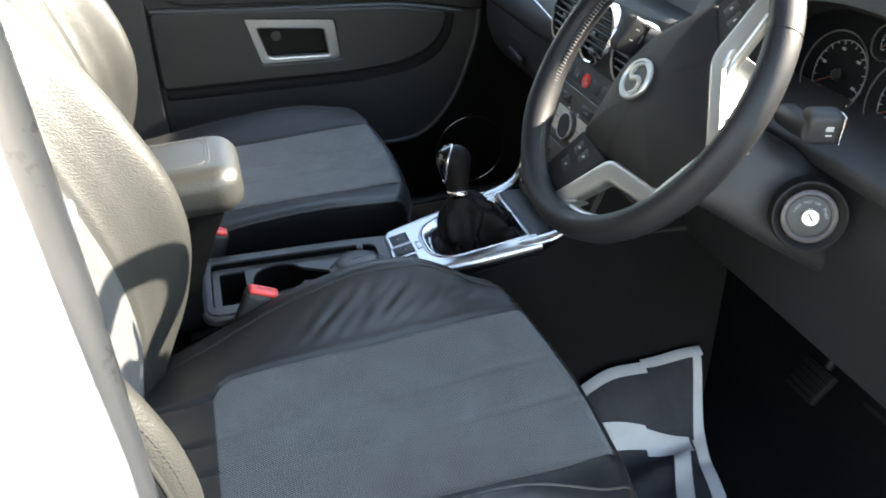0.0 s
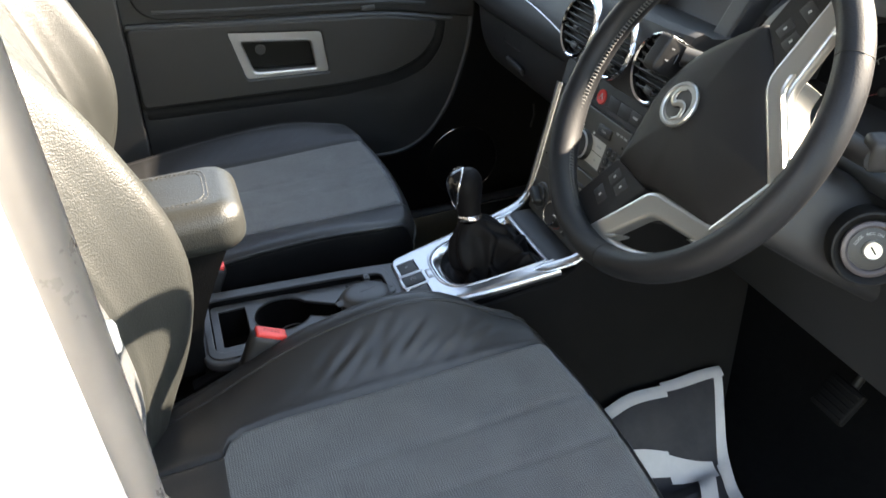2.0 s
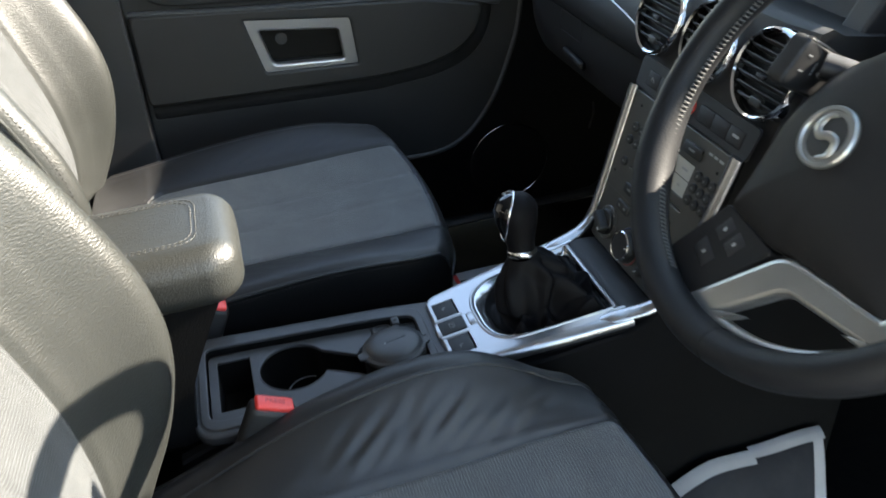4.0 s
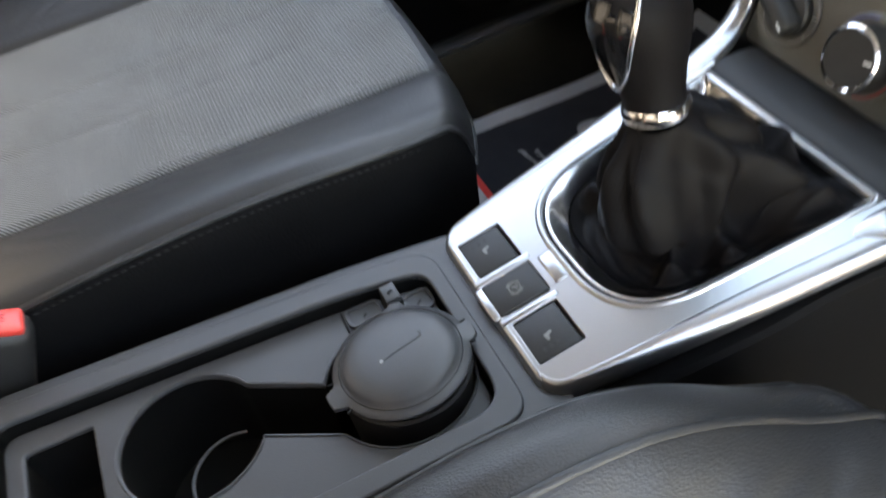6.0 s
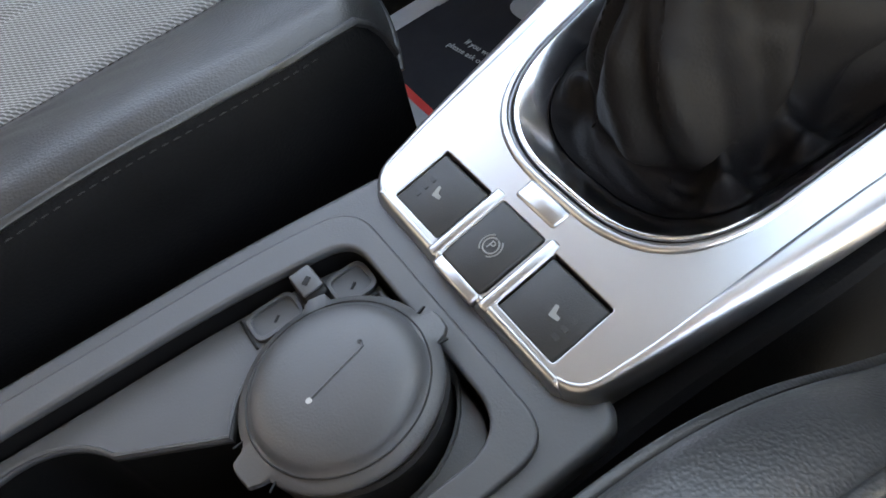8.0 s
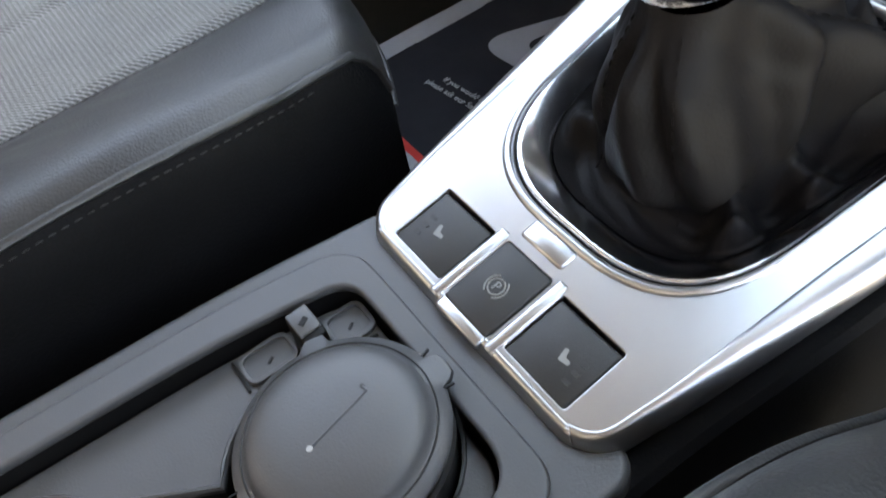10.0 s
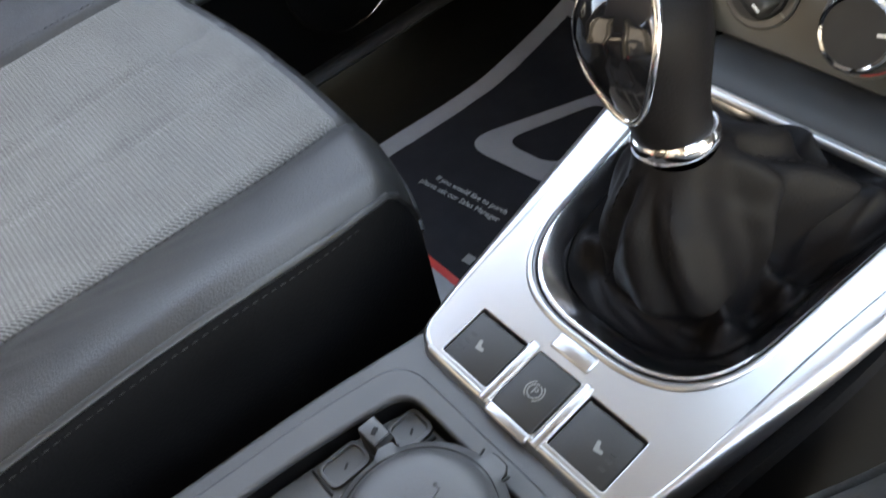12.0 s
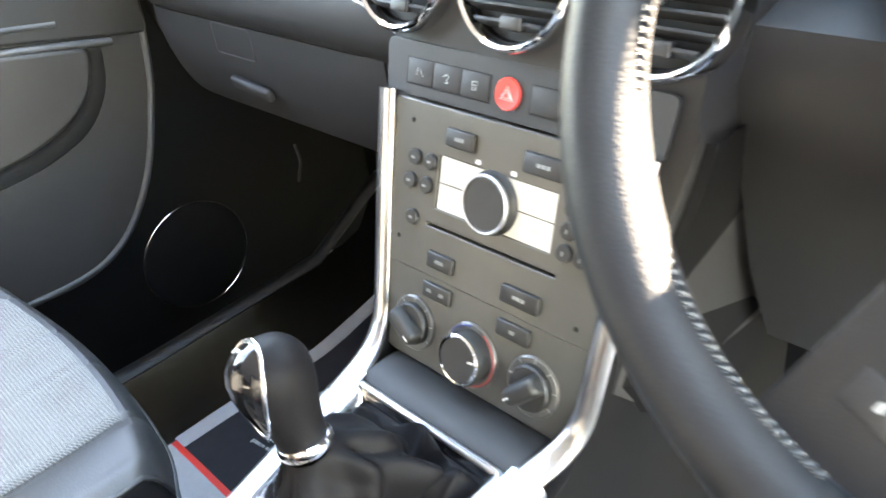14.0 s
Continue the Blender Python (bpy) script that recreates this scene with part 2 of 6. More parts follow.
def lathe(name, profile, m, mat, parent=None, n=32, label="", squash=(1, 1), sharp=35):
    """A turned shape from (radius, height) pairs, closed at both ends."""
    verts, faces = [], []
    for r, z in profile:
        for i in range(n):
            a = 2 * math.pi * i / n
            verts.append((max(r, 1e-5) * math.cos(a) * squash[0], max(r, 1e-5) * math.sin(a) * squash[1], z))
    k = len(profile)
    for j in range(k - 1):
        for i in range(n):
            a, b = j * n + i, j * n + (i + 1) % n
            faces.append((a, b, b + n, a + n))
    faces.append(tuple(range(n))[::-1])
    faces.append(tuple((k - 1) * n + i for i in range(n)))
    return raw(name, verts, faces, mat, parent, label, True, m, sharp)


def ring_tube(pts, r, n=8, cyclic=False, flat=1.0, ups=None):
    """Vertices and faces of a tube along points; flat squeezes it along the given up direction."""
    pts = [Vector(p) for p in pts]
    verts, faces = [], []
    k = len(pts)
    up = Vector((0, 0, 1))
    for i, p in enumerate(pts):
        a = pts[(i - 1) % k] if cyclic or i else p
        b = pts[(i + 1) % k] if cyclic or i < k - 1 else p
        d = (b - a).normalized()
        u = Vector(ups[i]) if ups else up
        s = d.cross(u)
        if s.length < 1e-4:
            s = d.cross(Vector((1, 0, 0)))
        s.normalize()
        w = s.cross(d).normalized()
        if not ups:
            up = w
        rr = r[i] if isinstance(r, (list, tuple)) else r
        for j in range(n):
            t = 2 * math.pi * j / n
            verts.append(p + s * (rr * math.cos(t)) + w * (rr * flat * math.sin(t)))
    for i in range(k if cyclic else k - 1):
        for j in range(n):
            a, b = i * n + j, i * n + (j + 1) % n
            c, e = ((i + 1) % k) * n + (j + 1) % n, ((i + 1) % k) * n + j
            faces.append((a, b, c, e))
    if not cyclic:
        faces.append(tuple(range(n))[::-1])
        faces.append(tuple((k - 1) * n + j for j in range(n)))
    return verts, faces


def tube(name, pts, r, mat, parent=None, n=8, cyclic=False, flat=1.0, ups=None, label="", m=None):
    v, f = ring_tube(pts, r, n, cyclic, flat, ups)
    return raw(name, v, f, mat, parent, label, True, m, 60)


def plate(name, outlines, thick, m, mat, parent=None, bevel=0.0, label="", seg=2):
    """A flat plate from closed outlines (the inner ones are holes), its front face at z = 0 of the pose m."""
    cu = bpy.data.curves.new(name, "CURVE")
    cu.dimensions, cu.fill_mode = "2D", "BOTH"
    cu.extrude = max(thick / 2 - bevel, 1e-5)
    cu.bevel_depth, cu.bevel_resolution = bevel, seg
    for o in outlines:
        sp = cu.splines.new("POLY")
        sp.points.add(len(o) - 1)
        for q, (x, y) in zip(sp.points, o):
            q.co = (x, y, -thick / 2, 1)
        sp.use_cyclic_u = True
    tmp = bpy.data.objects.new(name, cu)
    me = bpy.data.meshes.new_from_object(tmp)
    bpy.data.objects.remove(tmp)
    bpy.data.curves.remove(cu)
    bm = bmesh.new()
    bm.from_mesh(me)
    bpy.data.meshes.remove(me)
    bmesh.ops.remove_doubles(bm, verts=bm.verts[:], dist=2e-5)
    ob = from_bm(name, bm, mat, parent, label, True, m, 40)
    out = m.to_3x3() @ Vector((0, 0, 1))
    for p in ob.data.polygons:
        if abs(p.normal.dot(out)) > 0.9995:
            p.use_smooth = False
    return ob


def lettering(name, words, size, m, mat, parent, thick=0.0002):
    cu = bpy.data.curves.new(name, "FONT")
    cu.body, cu.size, cu.align_x, cu.align_y, cu.extrude = words, size, "CENTER", "CENTER", thick
    cu.resolution_u = 3
    tmp = bpy.data.objects.new(name, cu)
    me = bpy.data.meshes.new_from_object(tmp)
    bpy.data.objects.remove(tmp)
    bpy.data.curves.remove(cu)
    me.transform(m)
    return link(name, me, mat, parent, "", False)


def rounded(points, r, n=6):
    """A closed outline with its corners rounded; r is one radius or one for each corner."""
    out = []
    k = len(points)
    for i in range(k):
        p, a, b = Vector(points[i]), Vector(points[i - 1]), Vector(points[(i + 1) % k])
        rr = r[i] if isinstance(r, (list, tuple)) else r
        da, db = (a - p), (b - p)
        t = min(rr, da.length * 0.49, db.length * 0.49)
        s, e = p + da.normalized() * t, p + db.normalized() * t
        for j in range(n + 1):
            q = j / n
            out.append(tuple(s * (1 - q) ** 2 + p * 2 * q * (1 - q) + e * q * q))
    return out


def rect(cx, cy, w, h, r=0.002, n=4):
    return rounded([(cx - w / 2, cy - h / 2), (cx + w / 2, cy - h / 2), (cx + w / 2, cy + h / 2), (cx - w / 2, cy + h / 2)], r, n)


def basis(origin, ex, ey):
    ex, ey = Vector(ex).normalized(), Vector(ey).normalized()
    ez = ex.cross(ey).normalized()
    ey = ez.cross(ex)
    return Matrix(((ex.x, ey.x, ez.x, origin[0]), (ex.y, ey.y, ez.y, origin[1]), (ex.z, ey.z, ez.z, origin[2]), (0, 0, 0, 1)))


def sm(a, b, x):
    t = min(max((x - a) / (b - a), 0.0), 1.0)
    return t * t * (3 - 2 * t)


def lerp_table(table, x):
    return float(np.interp(x, [a for a, _ in table], [b for _, b in table]))


def spline(points, per=6):
    """Catmull-Rom through 2D or 3D points."""
    p = [np.array(q, float) for q in points]
    p = [2 * p[0] - p[1]] + p + [2 * p[-1] - p[-2]]
    out = []
    for i in range(1, len(p) - 2):
        for j in range(per):
            t = j / per
            out.append(0.5 * ((2 * p[i]) + (p[i + 1] - p[i - 1]) * t + (2 * p[i - 1] - 5 * p[i] + 4 * p[i + 1] - p[i + 2]) * t * t
                              + (3 * p[i] - p[i - 1] - 3 * p[i + 1] + p[i + 2]) * t ** 3))
    out.append(p[-2])
    return [tuple(q) for q in out]


def stitches(name, pts, length, gap, r, mat, parent, up=(0, 0, 1), label=""):
    """A row of short thread stitches along a line, as one part."""
    pts = [Vector(p) for p in pts]
    verts, faces = [], []
    run, seg, pos = 0.0, 0, 0.0
    lens = [(pts[i + 1] - pts[i]).length for i in range(len(pts) - 1)]
    total = sum(lens)

    def point(s):
        i = 0
        while i < len(lens) - 1 and s > lens[i]:
            s -= lens[i]
            i += 1
        return pts[i].lerp(pts[i + 1], min(s / max(lens[i], 1e-9), 1.0))
    while pos + length < total:
        a, b = point(pos), point(pos + length)
        mid = (a + b) / 2 + Vector(up) * r * 0.5
        v, f = ring_tube([a, mid, b], [r * 0.6, r, r * 0.6], 5)
        faces += [tuple(i + len(verts) for i in q) for q in f]
        verts += v
        pos += length + gap
    ob = raw(name, verts, faces, mat, parent, label)
    return ob


def extrude_profile(name, prof, y0, y1, mat, parent, cuts=1, label="", shape=None):
    """A closed outline in (x, z) drawn along y; shape(x, y, z) may bend it."""
    n = len(prof)
    verts, faces = [], []
    for j in range(cuts + 1):
        y = y0 + (y1 - y0) * j / cuts
        for x, z in prof:
            verts.append(shape(x, y, z) if shape else (x, y, z))
    for j in range(cuts):
        for i in range(n):
            a, b = j * n + i, j * n + (i + 1) % n
            faces.append((a, b, b + n, a + n))
    bm = bmesh.new()
    vs = [bm.verts.new(v) for v in verts]
    for f in faces:
        bm.faces.new([vs[i] for i in f])
    bm.faces.new([vs[i] for i in range(n)][::-1])
    bm.faces.new([vs[cuts * n + i] for i in range(n)])
    return from_bm(name, bm, mat, parent, label, True, None, 40)

# ---- the setting: ground outside, floor of the car ----
raw("ground", [(-3000, -3000, -0.42), (3000, -3000, -0.42), (3000, 3000, -0.42), (-3000, 3000, -0.42)], [(0, 1, 2, 3)], ASPHALT, None, "", False)
tagged(bpy.data.objects["ground"], "dark grey asphalt ground outside the car", "ground", kind="structure")
floor_prof = [(-1.6, 0.0), (0.46, 0.0), (0.56, 0.03), (0.66, 0.16), (0.74, 0.34), (0.74, 0.42), (0.80, 0.42), (0.80, -0.06), (-1.6, -0.06)]
floor = extrude_profile("floor", floor_prof, -0.80, 0.80, CARPET, None, 1)
tagged(floor, "black carpeted car floor with a raised toe board", "floor", kind="structure")


# ---- car shell ----
shell = thing("car_shell", (-0.4, 0, -0.1), "white painted car body with grey rubber door seal and grey headlining", "car body")
# roof, held by its pillars; out of view, it closes the cabin to light
roof_prof = [(-1.70, 1.12), (-1.2, 1.20), (-0.6, 1.235), (-0.1, 1.22), (0.06, 1.19), (0.06, 1.215), (-0.1, 1.26), (-0.6, 1.28), (-1.2, 1.245), (-1.70, 1.16)]
extrude_profile("roof", roof_prof, -0.70, 0.70, HEADLINING, shell, 1, "pale grey cloth headlining under a white roof")


def slab(name, pts, y0, y1, mat, label=""):
    """A side panel: an outline in (x, z) with thickness along y."""
    return plate(name, [pts], abs(y1 - y0), basis((0, max(y0, y1), 0), (-1, 0, 0), (0, 0, 1)) @ Matrix.Diagonal((-1, 1, 1, 1)), mat, shell, 0.004, label)


# driver's side: sill, B-pillar, rear door skin and rear quarter, all outside the seal
slab("sill", rounded([(-1.7, -0.28), (0.85, -0.28), (0.85, 0.02), (-1.7, 0.02)], 0.02), -0.80, -0.74, PAINT, "white painted sill")
slab("pillar_skin", rounded([(-0.60, 0.0), (-0.441, 0.0), (-0.444, 0.70), (-0.479, 1.22), (-0.62, 1.22), (-0.60, 0.70)], 0.01), -0.80, -0.705, PAINT, "white painted pillar face")
slab("rear_door_skin", rounded([(-1.5, -0.10), (-0.606, -0.10), (-0.606, 0.72), (-1.5, 0.76)], 0.03), -0.83, -0.775, PAINT, "white painted rear door panel")
slab("rear_window_frame", rounded([(-1.5, 0.775), (-0.61, 0.735), (-0.63, 1.20), (-1.35, 1.18)], 0.05), -0.795, -0.765, GLOSS_BLACK, "dark rear side window")
slab("quarter_panel", [(-2.2, -0.1), (-1.515, -0.1), (-1.515, 1.16), (-2.2, 1.05)], -0.83, -0.74, PAINT)
slab("front_wing", [(0.86, -0.2), (2.0, -0.2), (2.0, 0.62), (0.86, 0.70)], -0.83, -0.76, PAINT)
slab("side_panel", [(-2.2, -0.1), (-0.58, -0.1), (-0.58, 0.70), (-2.2, 0.74)], 0.80, 0.86, PAINT)
slab("side_panel", [(0.30, -0.1), (2.0, -0.1), (2.0, 0.60), (0.80, 0.70), (0.30, 0.70)], 0.81, 0.86, PAINT)
# opaque rear windows, added to close the cabin to light from behind
slab("rear_side_window", rounded([(-1.42, 0.742), (-0.625, 0.702), (-0.625, 1.235), (-1.36, 1.20)], 0.03), 0.735, 0.742, GLOSS_BLACK, "opaque dark rear side window, added to keep light out")
plate("tail_window", [rounded([(-0.68, 0), (0.68, 0), (0.62, 0.42), (-0.62, 0.42)], 0.05)], 0.006, basis((-1.755, 0, 0.765), (0, -1, 0), (0.10, 0, 1.0)), GLOSS_BLACK, shell, 0.001, "opaque dark tail window, added to keep light out")
slab("rear_pillar", [(-1.75, 0.74), (-1.40, 0.74), (-1.30, 1.22), (-1.70, 1.18)], 0.70, 0.80, HEADLINING)
slab("b_pillar", rounded([(-0.62, 0.0), (-0.485, 0.0), (-0.485, 0.70), (-0.52, 1.25), (-0.62, 1.25)], 0.015), 0.735, 0.80, PILLAR_GREY, "grey plastic pillar trim")
# unseen end walls, added to shut light out of the cabin
box("tail_wall", (0.06, 1.60, 0.95), pose(-1.75, 0, 0.30), PLASTIC, shell, 0.01)
box("bulkhead", (0.05, 1.62, 0.90), pose(0.90, 0, 0.26), LOWER_BLACK, shell, 0.01)
box("bonnet", (1.15, 1.50, 0.05), pose(1.45, 0, 0.70, 0, 5, 0), PAINT, shell, 0.02, "white bonnet")
for side in (-1, 1):
    tube("a_pillar", [(0.86, 0.76 * side, 0.70), (0.45, 0.73 * side, 0.99), (0.06, 0.69 * side, 1.21), (-0.5, 0.69 * side, 1.25), (-1.4, 0.69 * side, 1.20)],
         [0.045, 0.042, 0.04, 0.035, 0.035], HEADLINING, shell, 10)
# door seal: the rubber bead along the B-pillar's front edge, with its lip and the trim behind
tube("seal_bead", [(-0.452, -0.708, -0.02), (-0.447, -0.708, 0.30), (-0.445, -0.708, 0.62), (-0.448, -0.706, 0.80), (-0.458, -0.70, 1.00), (-0.490, -0.69, 1.20)],
     0.0135, RUBBER, shell, 14, label="grey rubber door seal")
tube("seal_lip", [(-0.462, -0.722, -0.02), (-0.457, -0.722, 0.30), (-0.455, -0.722, 0.62), (-0.458, -0.720, 0.80), (-0.468, -0.714, 1.00), (-0.500, -0.70, 1.20)],
     0.009, RUBBER, shell, 10)
plate("pillar_trim", [rounded([(-0.56, 0.0), (-0.455, 0.0), (-0.455, 0.70), (-0.50, 1.20), (-0.60, 1.20), (-0.56, 0.70)], 0.012)], 0.02,
      basis((0, -0.665, 0), (-1, 0, 0), (0, 0, 1)) @ Matrix.Diagonal((-1, 1, 1, 1)), PLASTIC_DASH, shell, 0.004, "grey plastic pillar trim")
box("striker", (0.008, 0.006, 0.016), pose(-0.4395, -0.692, 0.838, 8, 0, 10), PRINT, shell, 0.0025, "pale seal clip")
windscreen = plate("windscreen", [rounded([(-0.70, 0), (0.70, 0), (0.64, 0.94), (-0.64, 0.94)], 0.05)], 0.005,
                   basis((0.86, 0, 0.735), (0, -1, 0), (-0.80, 0, 0.48)), GLASS, shell, 0.001, "clear laminated windscreen")
windscreen.visible_shadow = False


# ---- seats ----
ARCH = [(-0.50, -0.95), (-0.43, -0.45), (-0.37, 0.05), (-0.30, 0.58), (-0.21, 0.95), (-0.14, 1.0), (-0.085, 0.78), (-0.04, 0.28), (0.0, -0.15), (0.05, -0.25)]
WIDE = [(-0.50, 0.62), (-0.405, 0.66), (-0.397, 0.78), (-0.380, 0.86), (-0.33, 0.90), (-0.20, 0.92), (-0.10, 0.95), (0.0, 1.0), (0.05, 1.0)]
CREASES = [(-0.318, 0.8, 0.35), (-0.292, 1.1, 0.6), (-0.268, 1.2, 0.8), (-0.247, 0.9, 0.5), (-0.226, 1.3, 0.9), (-0.205, 1.6, 0.6), (-0.184, 1.1, 0.9), (-0.163, 1.5, 0.6), (-0.143, 1.8, 0.8), (-0.120, 1.3, 0.7), (-0.100, 1.6, 0.5), (-0.080, 1.0, 0.5)]


def half_section(h, wide):
    """Half of the cushion cut across; h is the rise of the side bolster, wide the spread of the cloth panel."""
    keys = [(0.0, 0.362), (0.05 * wide, 0.362), (0.10 * wide, 0.363), (0.150 * wide, 0.366), (0.174 * (wide + 1) / 2, 0.371 + 0.35 * h), (0.206, 0.374 + 0.82 * h), (0.229, 0.375 + 0.82 * h),
            (0.2435, 0.362 + 0.75 * h), (0.2475, 0.325 + 0.35 * h), (0.2470, 0.25), (0.242, 0.19)]
    return keys


FAB = 0.150


def cushion_point(k, x, rise, lip=0.014):
    """k: distance along the half section in key steps, negative on the other side; x: along the seat, up to 0, past 0 the front roll."""
    s = -1 if k < 0 else 1
    k = abs(k)
    run = min(x, 0.0)
    h = rise * sum(lerp_table(ARCH, run + d) for d in (-0.03, -0.015, 0, 0.015, 0.03)) / 5
    wide = lerp_table(WIDE, run)
    fab = FAB * wide
    keys = half_section(h, wide)
    i = min(int(k), len(keys) - 2)
    t = k - i
    p = [np.array(keys[max(i - 1, 0)]) * ((-1 if i == 0 else 1), 1), np.array(keys[i]), np.array(keys[i + 1]), np.array(keys[min(i + 2, len(keys) - 1)])]
    y, z = 0.5 * ((2 * p[1]) + (p[2] - p[0]) * t + (2 * p[0] - 5 * p[1] + 4 * p[2] - p[3]) * t * t + (3 * p[1] - p[0] - 3 * p[2] + p[3]) * t ** 3)
    y *= s
    top = max(0.0, (z - 0.19) / 0.175)
    z += 0.035 * run * min(top, 1.0) + 0.006 * math.exp(-((run + 0.2) / 0.12) ** 2) * math.exp(-(y / 0.10) ** 2) * -1
    # seams: the panel's edge and two lines along the cloth
    z -= 0.0045 * math.exp(-((abs(y) - fab) / 0.0035) ** 2)
    for c in (-0.0375 * wide, 0.0375 * wide):
        z -= 0.0032 * math.exp(-((y - c) / 0.0030) ** 2) * (1 if abs(y) < fab else 0)
    z -= 0.0025 * math.exp(-((x - lip) / 0.005) ** 2) * (1 if abs(y) < fab + 0.02 else 0)
    # creases in the side bolsters
    if fab + 0.003 < abs(y) < 0.235 and z > 0.33:
        for k0, lean, deep in CREASES:
            q = run - (k0 + 0.02 * s) - lean * (abs(y) - 0.170) + 0.10 * rise * math.sin(abs(y) * 90 + k0 * 70)
            w = 0.0080 if q < 0 else 0.0115
            z += 0.058 * rise * deep * (0.55 * math.exp(-((q - 0.015) / 0.010) ** 2) - math.exp(-(q / w) ** 2)) * math.exp(-((abs(y) - 0.172 - 0.01 * (deep - 0.8)) / 0.0185) ** 2)
    if x > 0:                                    # front roll, then the front face
        a = min(x / 0.06, 1.0) * math.pi / 2
        fall = 1 - 0.26 * (1 - math.cos(a)) - max(0.0, (x - 0.06) / 0.12) * 0.70
        z = 0.19 + (z - 0.19) * max(fall, 0.0)
        out = 0.026 * math.sin(a) - 0.012 * max(0.0, (x - 0.06) / 0.12)
    else:
        out = 0.0
    bow = 0.030 * (1 - (y / 0.25) ** 2) - 0.017  # the front edge is bowed
    bow -= 0.010 * max(0.0, (abs(y) - 0.17) / 0.075) ** 2
    narrow = 1 - 0.075 * sm(-0.14, 0.05, x) ** 2
    return (run + out + bow * sm(-0.25, 0.0, x), y * narrow, z)


def seat(at, label, rise, pk, cloth_end, side_k, lean_back=0.0):
    ob = thing("front_seat_unit", at, label, "car seat", "front seats")
    o = Vector(at)
    ks = []
    for i, per in enumerate((10, 10, 12, 18, 18, 10, 8, 6, 4, 4)):
        ks += [i + j / per for j in range(per)]
    ks.append(10)
    ks = [-k for k in ks[:0:-1]] + ks
    xs = sorted([-0.49 + 0.005 * i for i in range(98)] + [-0.405, -0.400, -0.396, 0.0]) + [0.0075 * i for i in range(1, 9)] + [0.08, 0.10, 0.13, 0.18]
    edge = 3.0
    grid = [[Vector(cushion_point(k, x, rise, cloth_end)) + o for k in ks] for x in xs]

    def patch(keep):
        idx, verts, faces = {}, [], []
        for j in range(len(xs) - 1):
            for i in range(len(ks) - 1):
                if keep((ks[i] + ks[i + 1]) / 2, (xs[j] + xs[j + 1]) / 2):
                    f = []
                    for a, b in ((j, i), (j + 1, i), (j + 1, i + 1), (j, i + 1)):
                        if (a, b) not in idx:
                            idx[a, b] = len(verts)
                            verts.append(grid[a][b])
                        f.append(idx[a, b])
                    faces.append(f)
        return verts, faces
    is_cloth = lambda k, x: abs(k) < edge and -0.403 < x < cloth_end
    v, f = patch(is_cloth)
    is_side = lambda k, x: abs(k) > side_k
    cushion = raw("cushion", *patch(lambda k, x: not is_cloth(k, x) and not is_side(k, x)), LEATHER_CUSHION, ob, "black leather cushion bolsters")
    # sides below the seam: the leather's fall into shade is painted near-black
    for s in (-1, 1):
        raw("side_panel", *patch(lambda k, x: is_side(k, x) and k * s > 0), VINYL_SHADE, cushion, "matt black vinyl side panel")
    raw("cushion_cloth", v, f, CLOTH, cushion, "grey woven cloth centre panel", sharp=60)
    # seams and stitching
    on = lambda k, x, up=0.0: Vector(cushion_point(k, x, rise, cloth_end)) + o + Vector((0, 0, up))
    for s in (-1, 1):
        for q in pk:
            tube("piping", [on(s * q, x, 0.0006) + Vector((0, s * 0.0010, 0)) for x in [-0.47 + 0.008 * i for i in range(58)] + [0.012, 0.024, 0.036, 0.05]], 0.0023, LEATHER_CUSHION, cushion, 6)
            if q > 6:
                stitches("stitching", [on(s * (q + 0.30), x, 0.0002) + Vector((0, s * 0.0004, 0)) for x in [-0.47 + 0.008 * i for i in range(58)]], 0.0034, 0.0022, 0.00035, VINYL_THREAD, cushion)
        stitches("stitching", [on(s * 3.28, x) for x in [-0.41 + 0.02 * i for i in range(21)] + [cloth_end - 0.004]], 0.0034, 0.002, 0.0005, VINYL_THREAD, cushion)
        k = s * (0.0375 / 0.05)
        stitches("seam_thread", [on(k, x, 0.0004) for x in [-0.41 + 0.02 * i for i in range(21)] + [cloth_end - 0.004]], 0.0042, 0.002, 0.0006, SEAM, cushion)
    tube("front_piping", [on(k, 0.058) for k in [-6.6 + 0.3 * i for i in range(45)]], 0.0020, LEATHER_CUSHION, cushion, 6)
    box("seat_base", (0.42, 0.40, 0.10), Matrix.Translation(o + Vector((-0.25, 0, 0.145))), PLASTIC, ob, 0.015, "black plastic seat base")
    for y in (-0.17, 0.17):
        box("seat_rail", (0.50, 0.03, 0.10), Matrix.Translation(o + Vector((-0.22, y, 0.05))), PLASTIC_HOLE, ob, 0.004)
    # backrest
    X0 = [(0.26, -0.505), (0.36, -0.487), (0.43, -0.475), (0.52, -0.483), (0.605, -0.507), (0.685, -0.533), (0.75, -0.557), (0.90, -0.612), (1.02, -0.655)]
    CR = [(0.26, -0.492), (0.34, -0.460), (0.41, -0.424), (0.50, -0.402), (0.56, -0.406), (0.61, -0.420), (0.71, -0.466), (0.80, -0.520), (0.90, -0.592), (1.02, -0.655)]

    def back_point(k, z):
        s = -1 if k < 0 else 1
        k = abs(k)
        x0 = np.mean([lerp_table(X0, z + d) for d in (-0.03, -0.015, 0, 0.015, 0.03)])
        b = np.mean([lerp_table(CR, z + d) for d in (-0.03, -0.015, 0, 0.015, 0.03)]) - x0
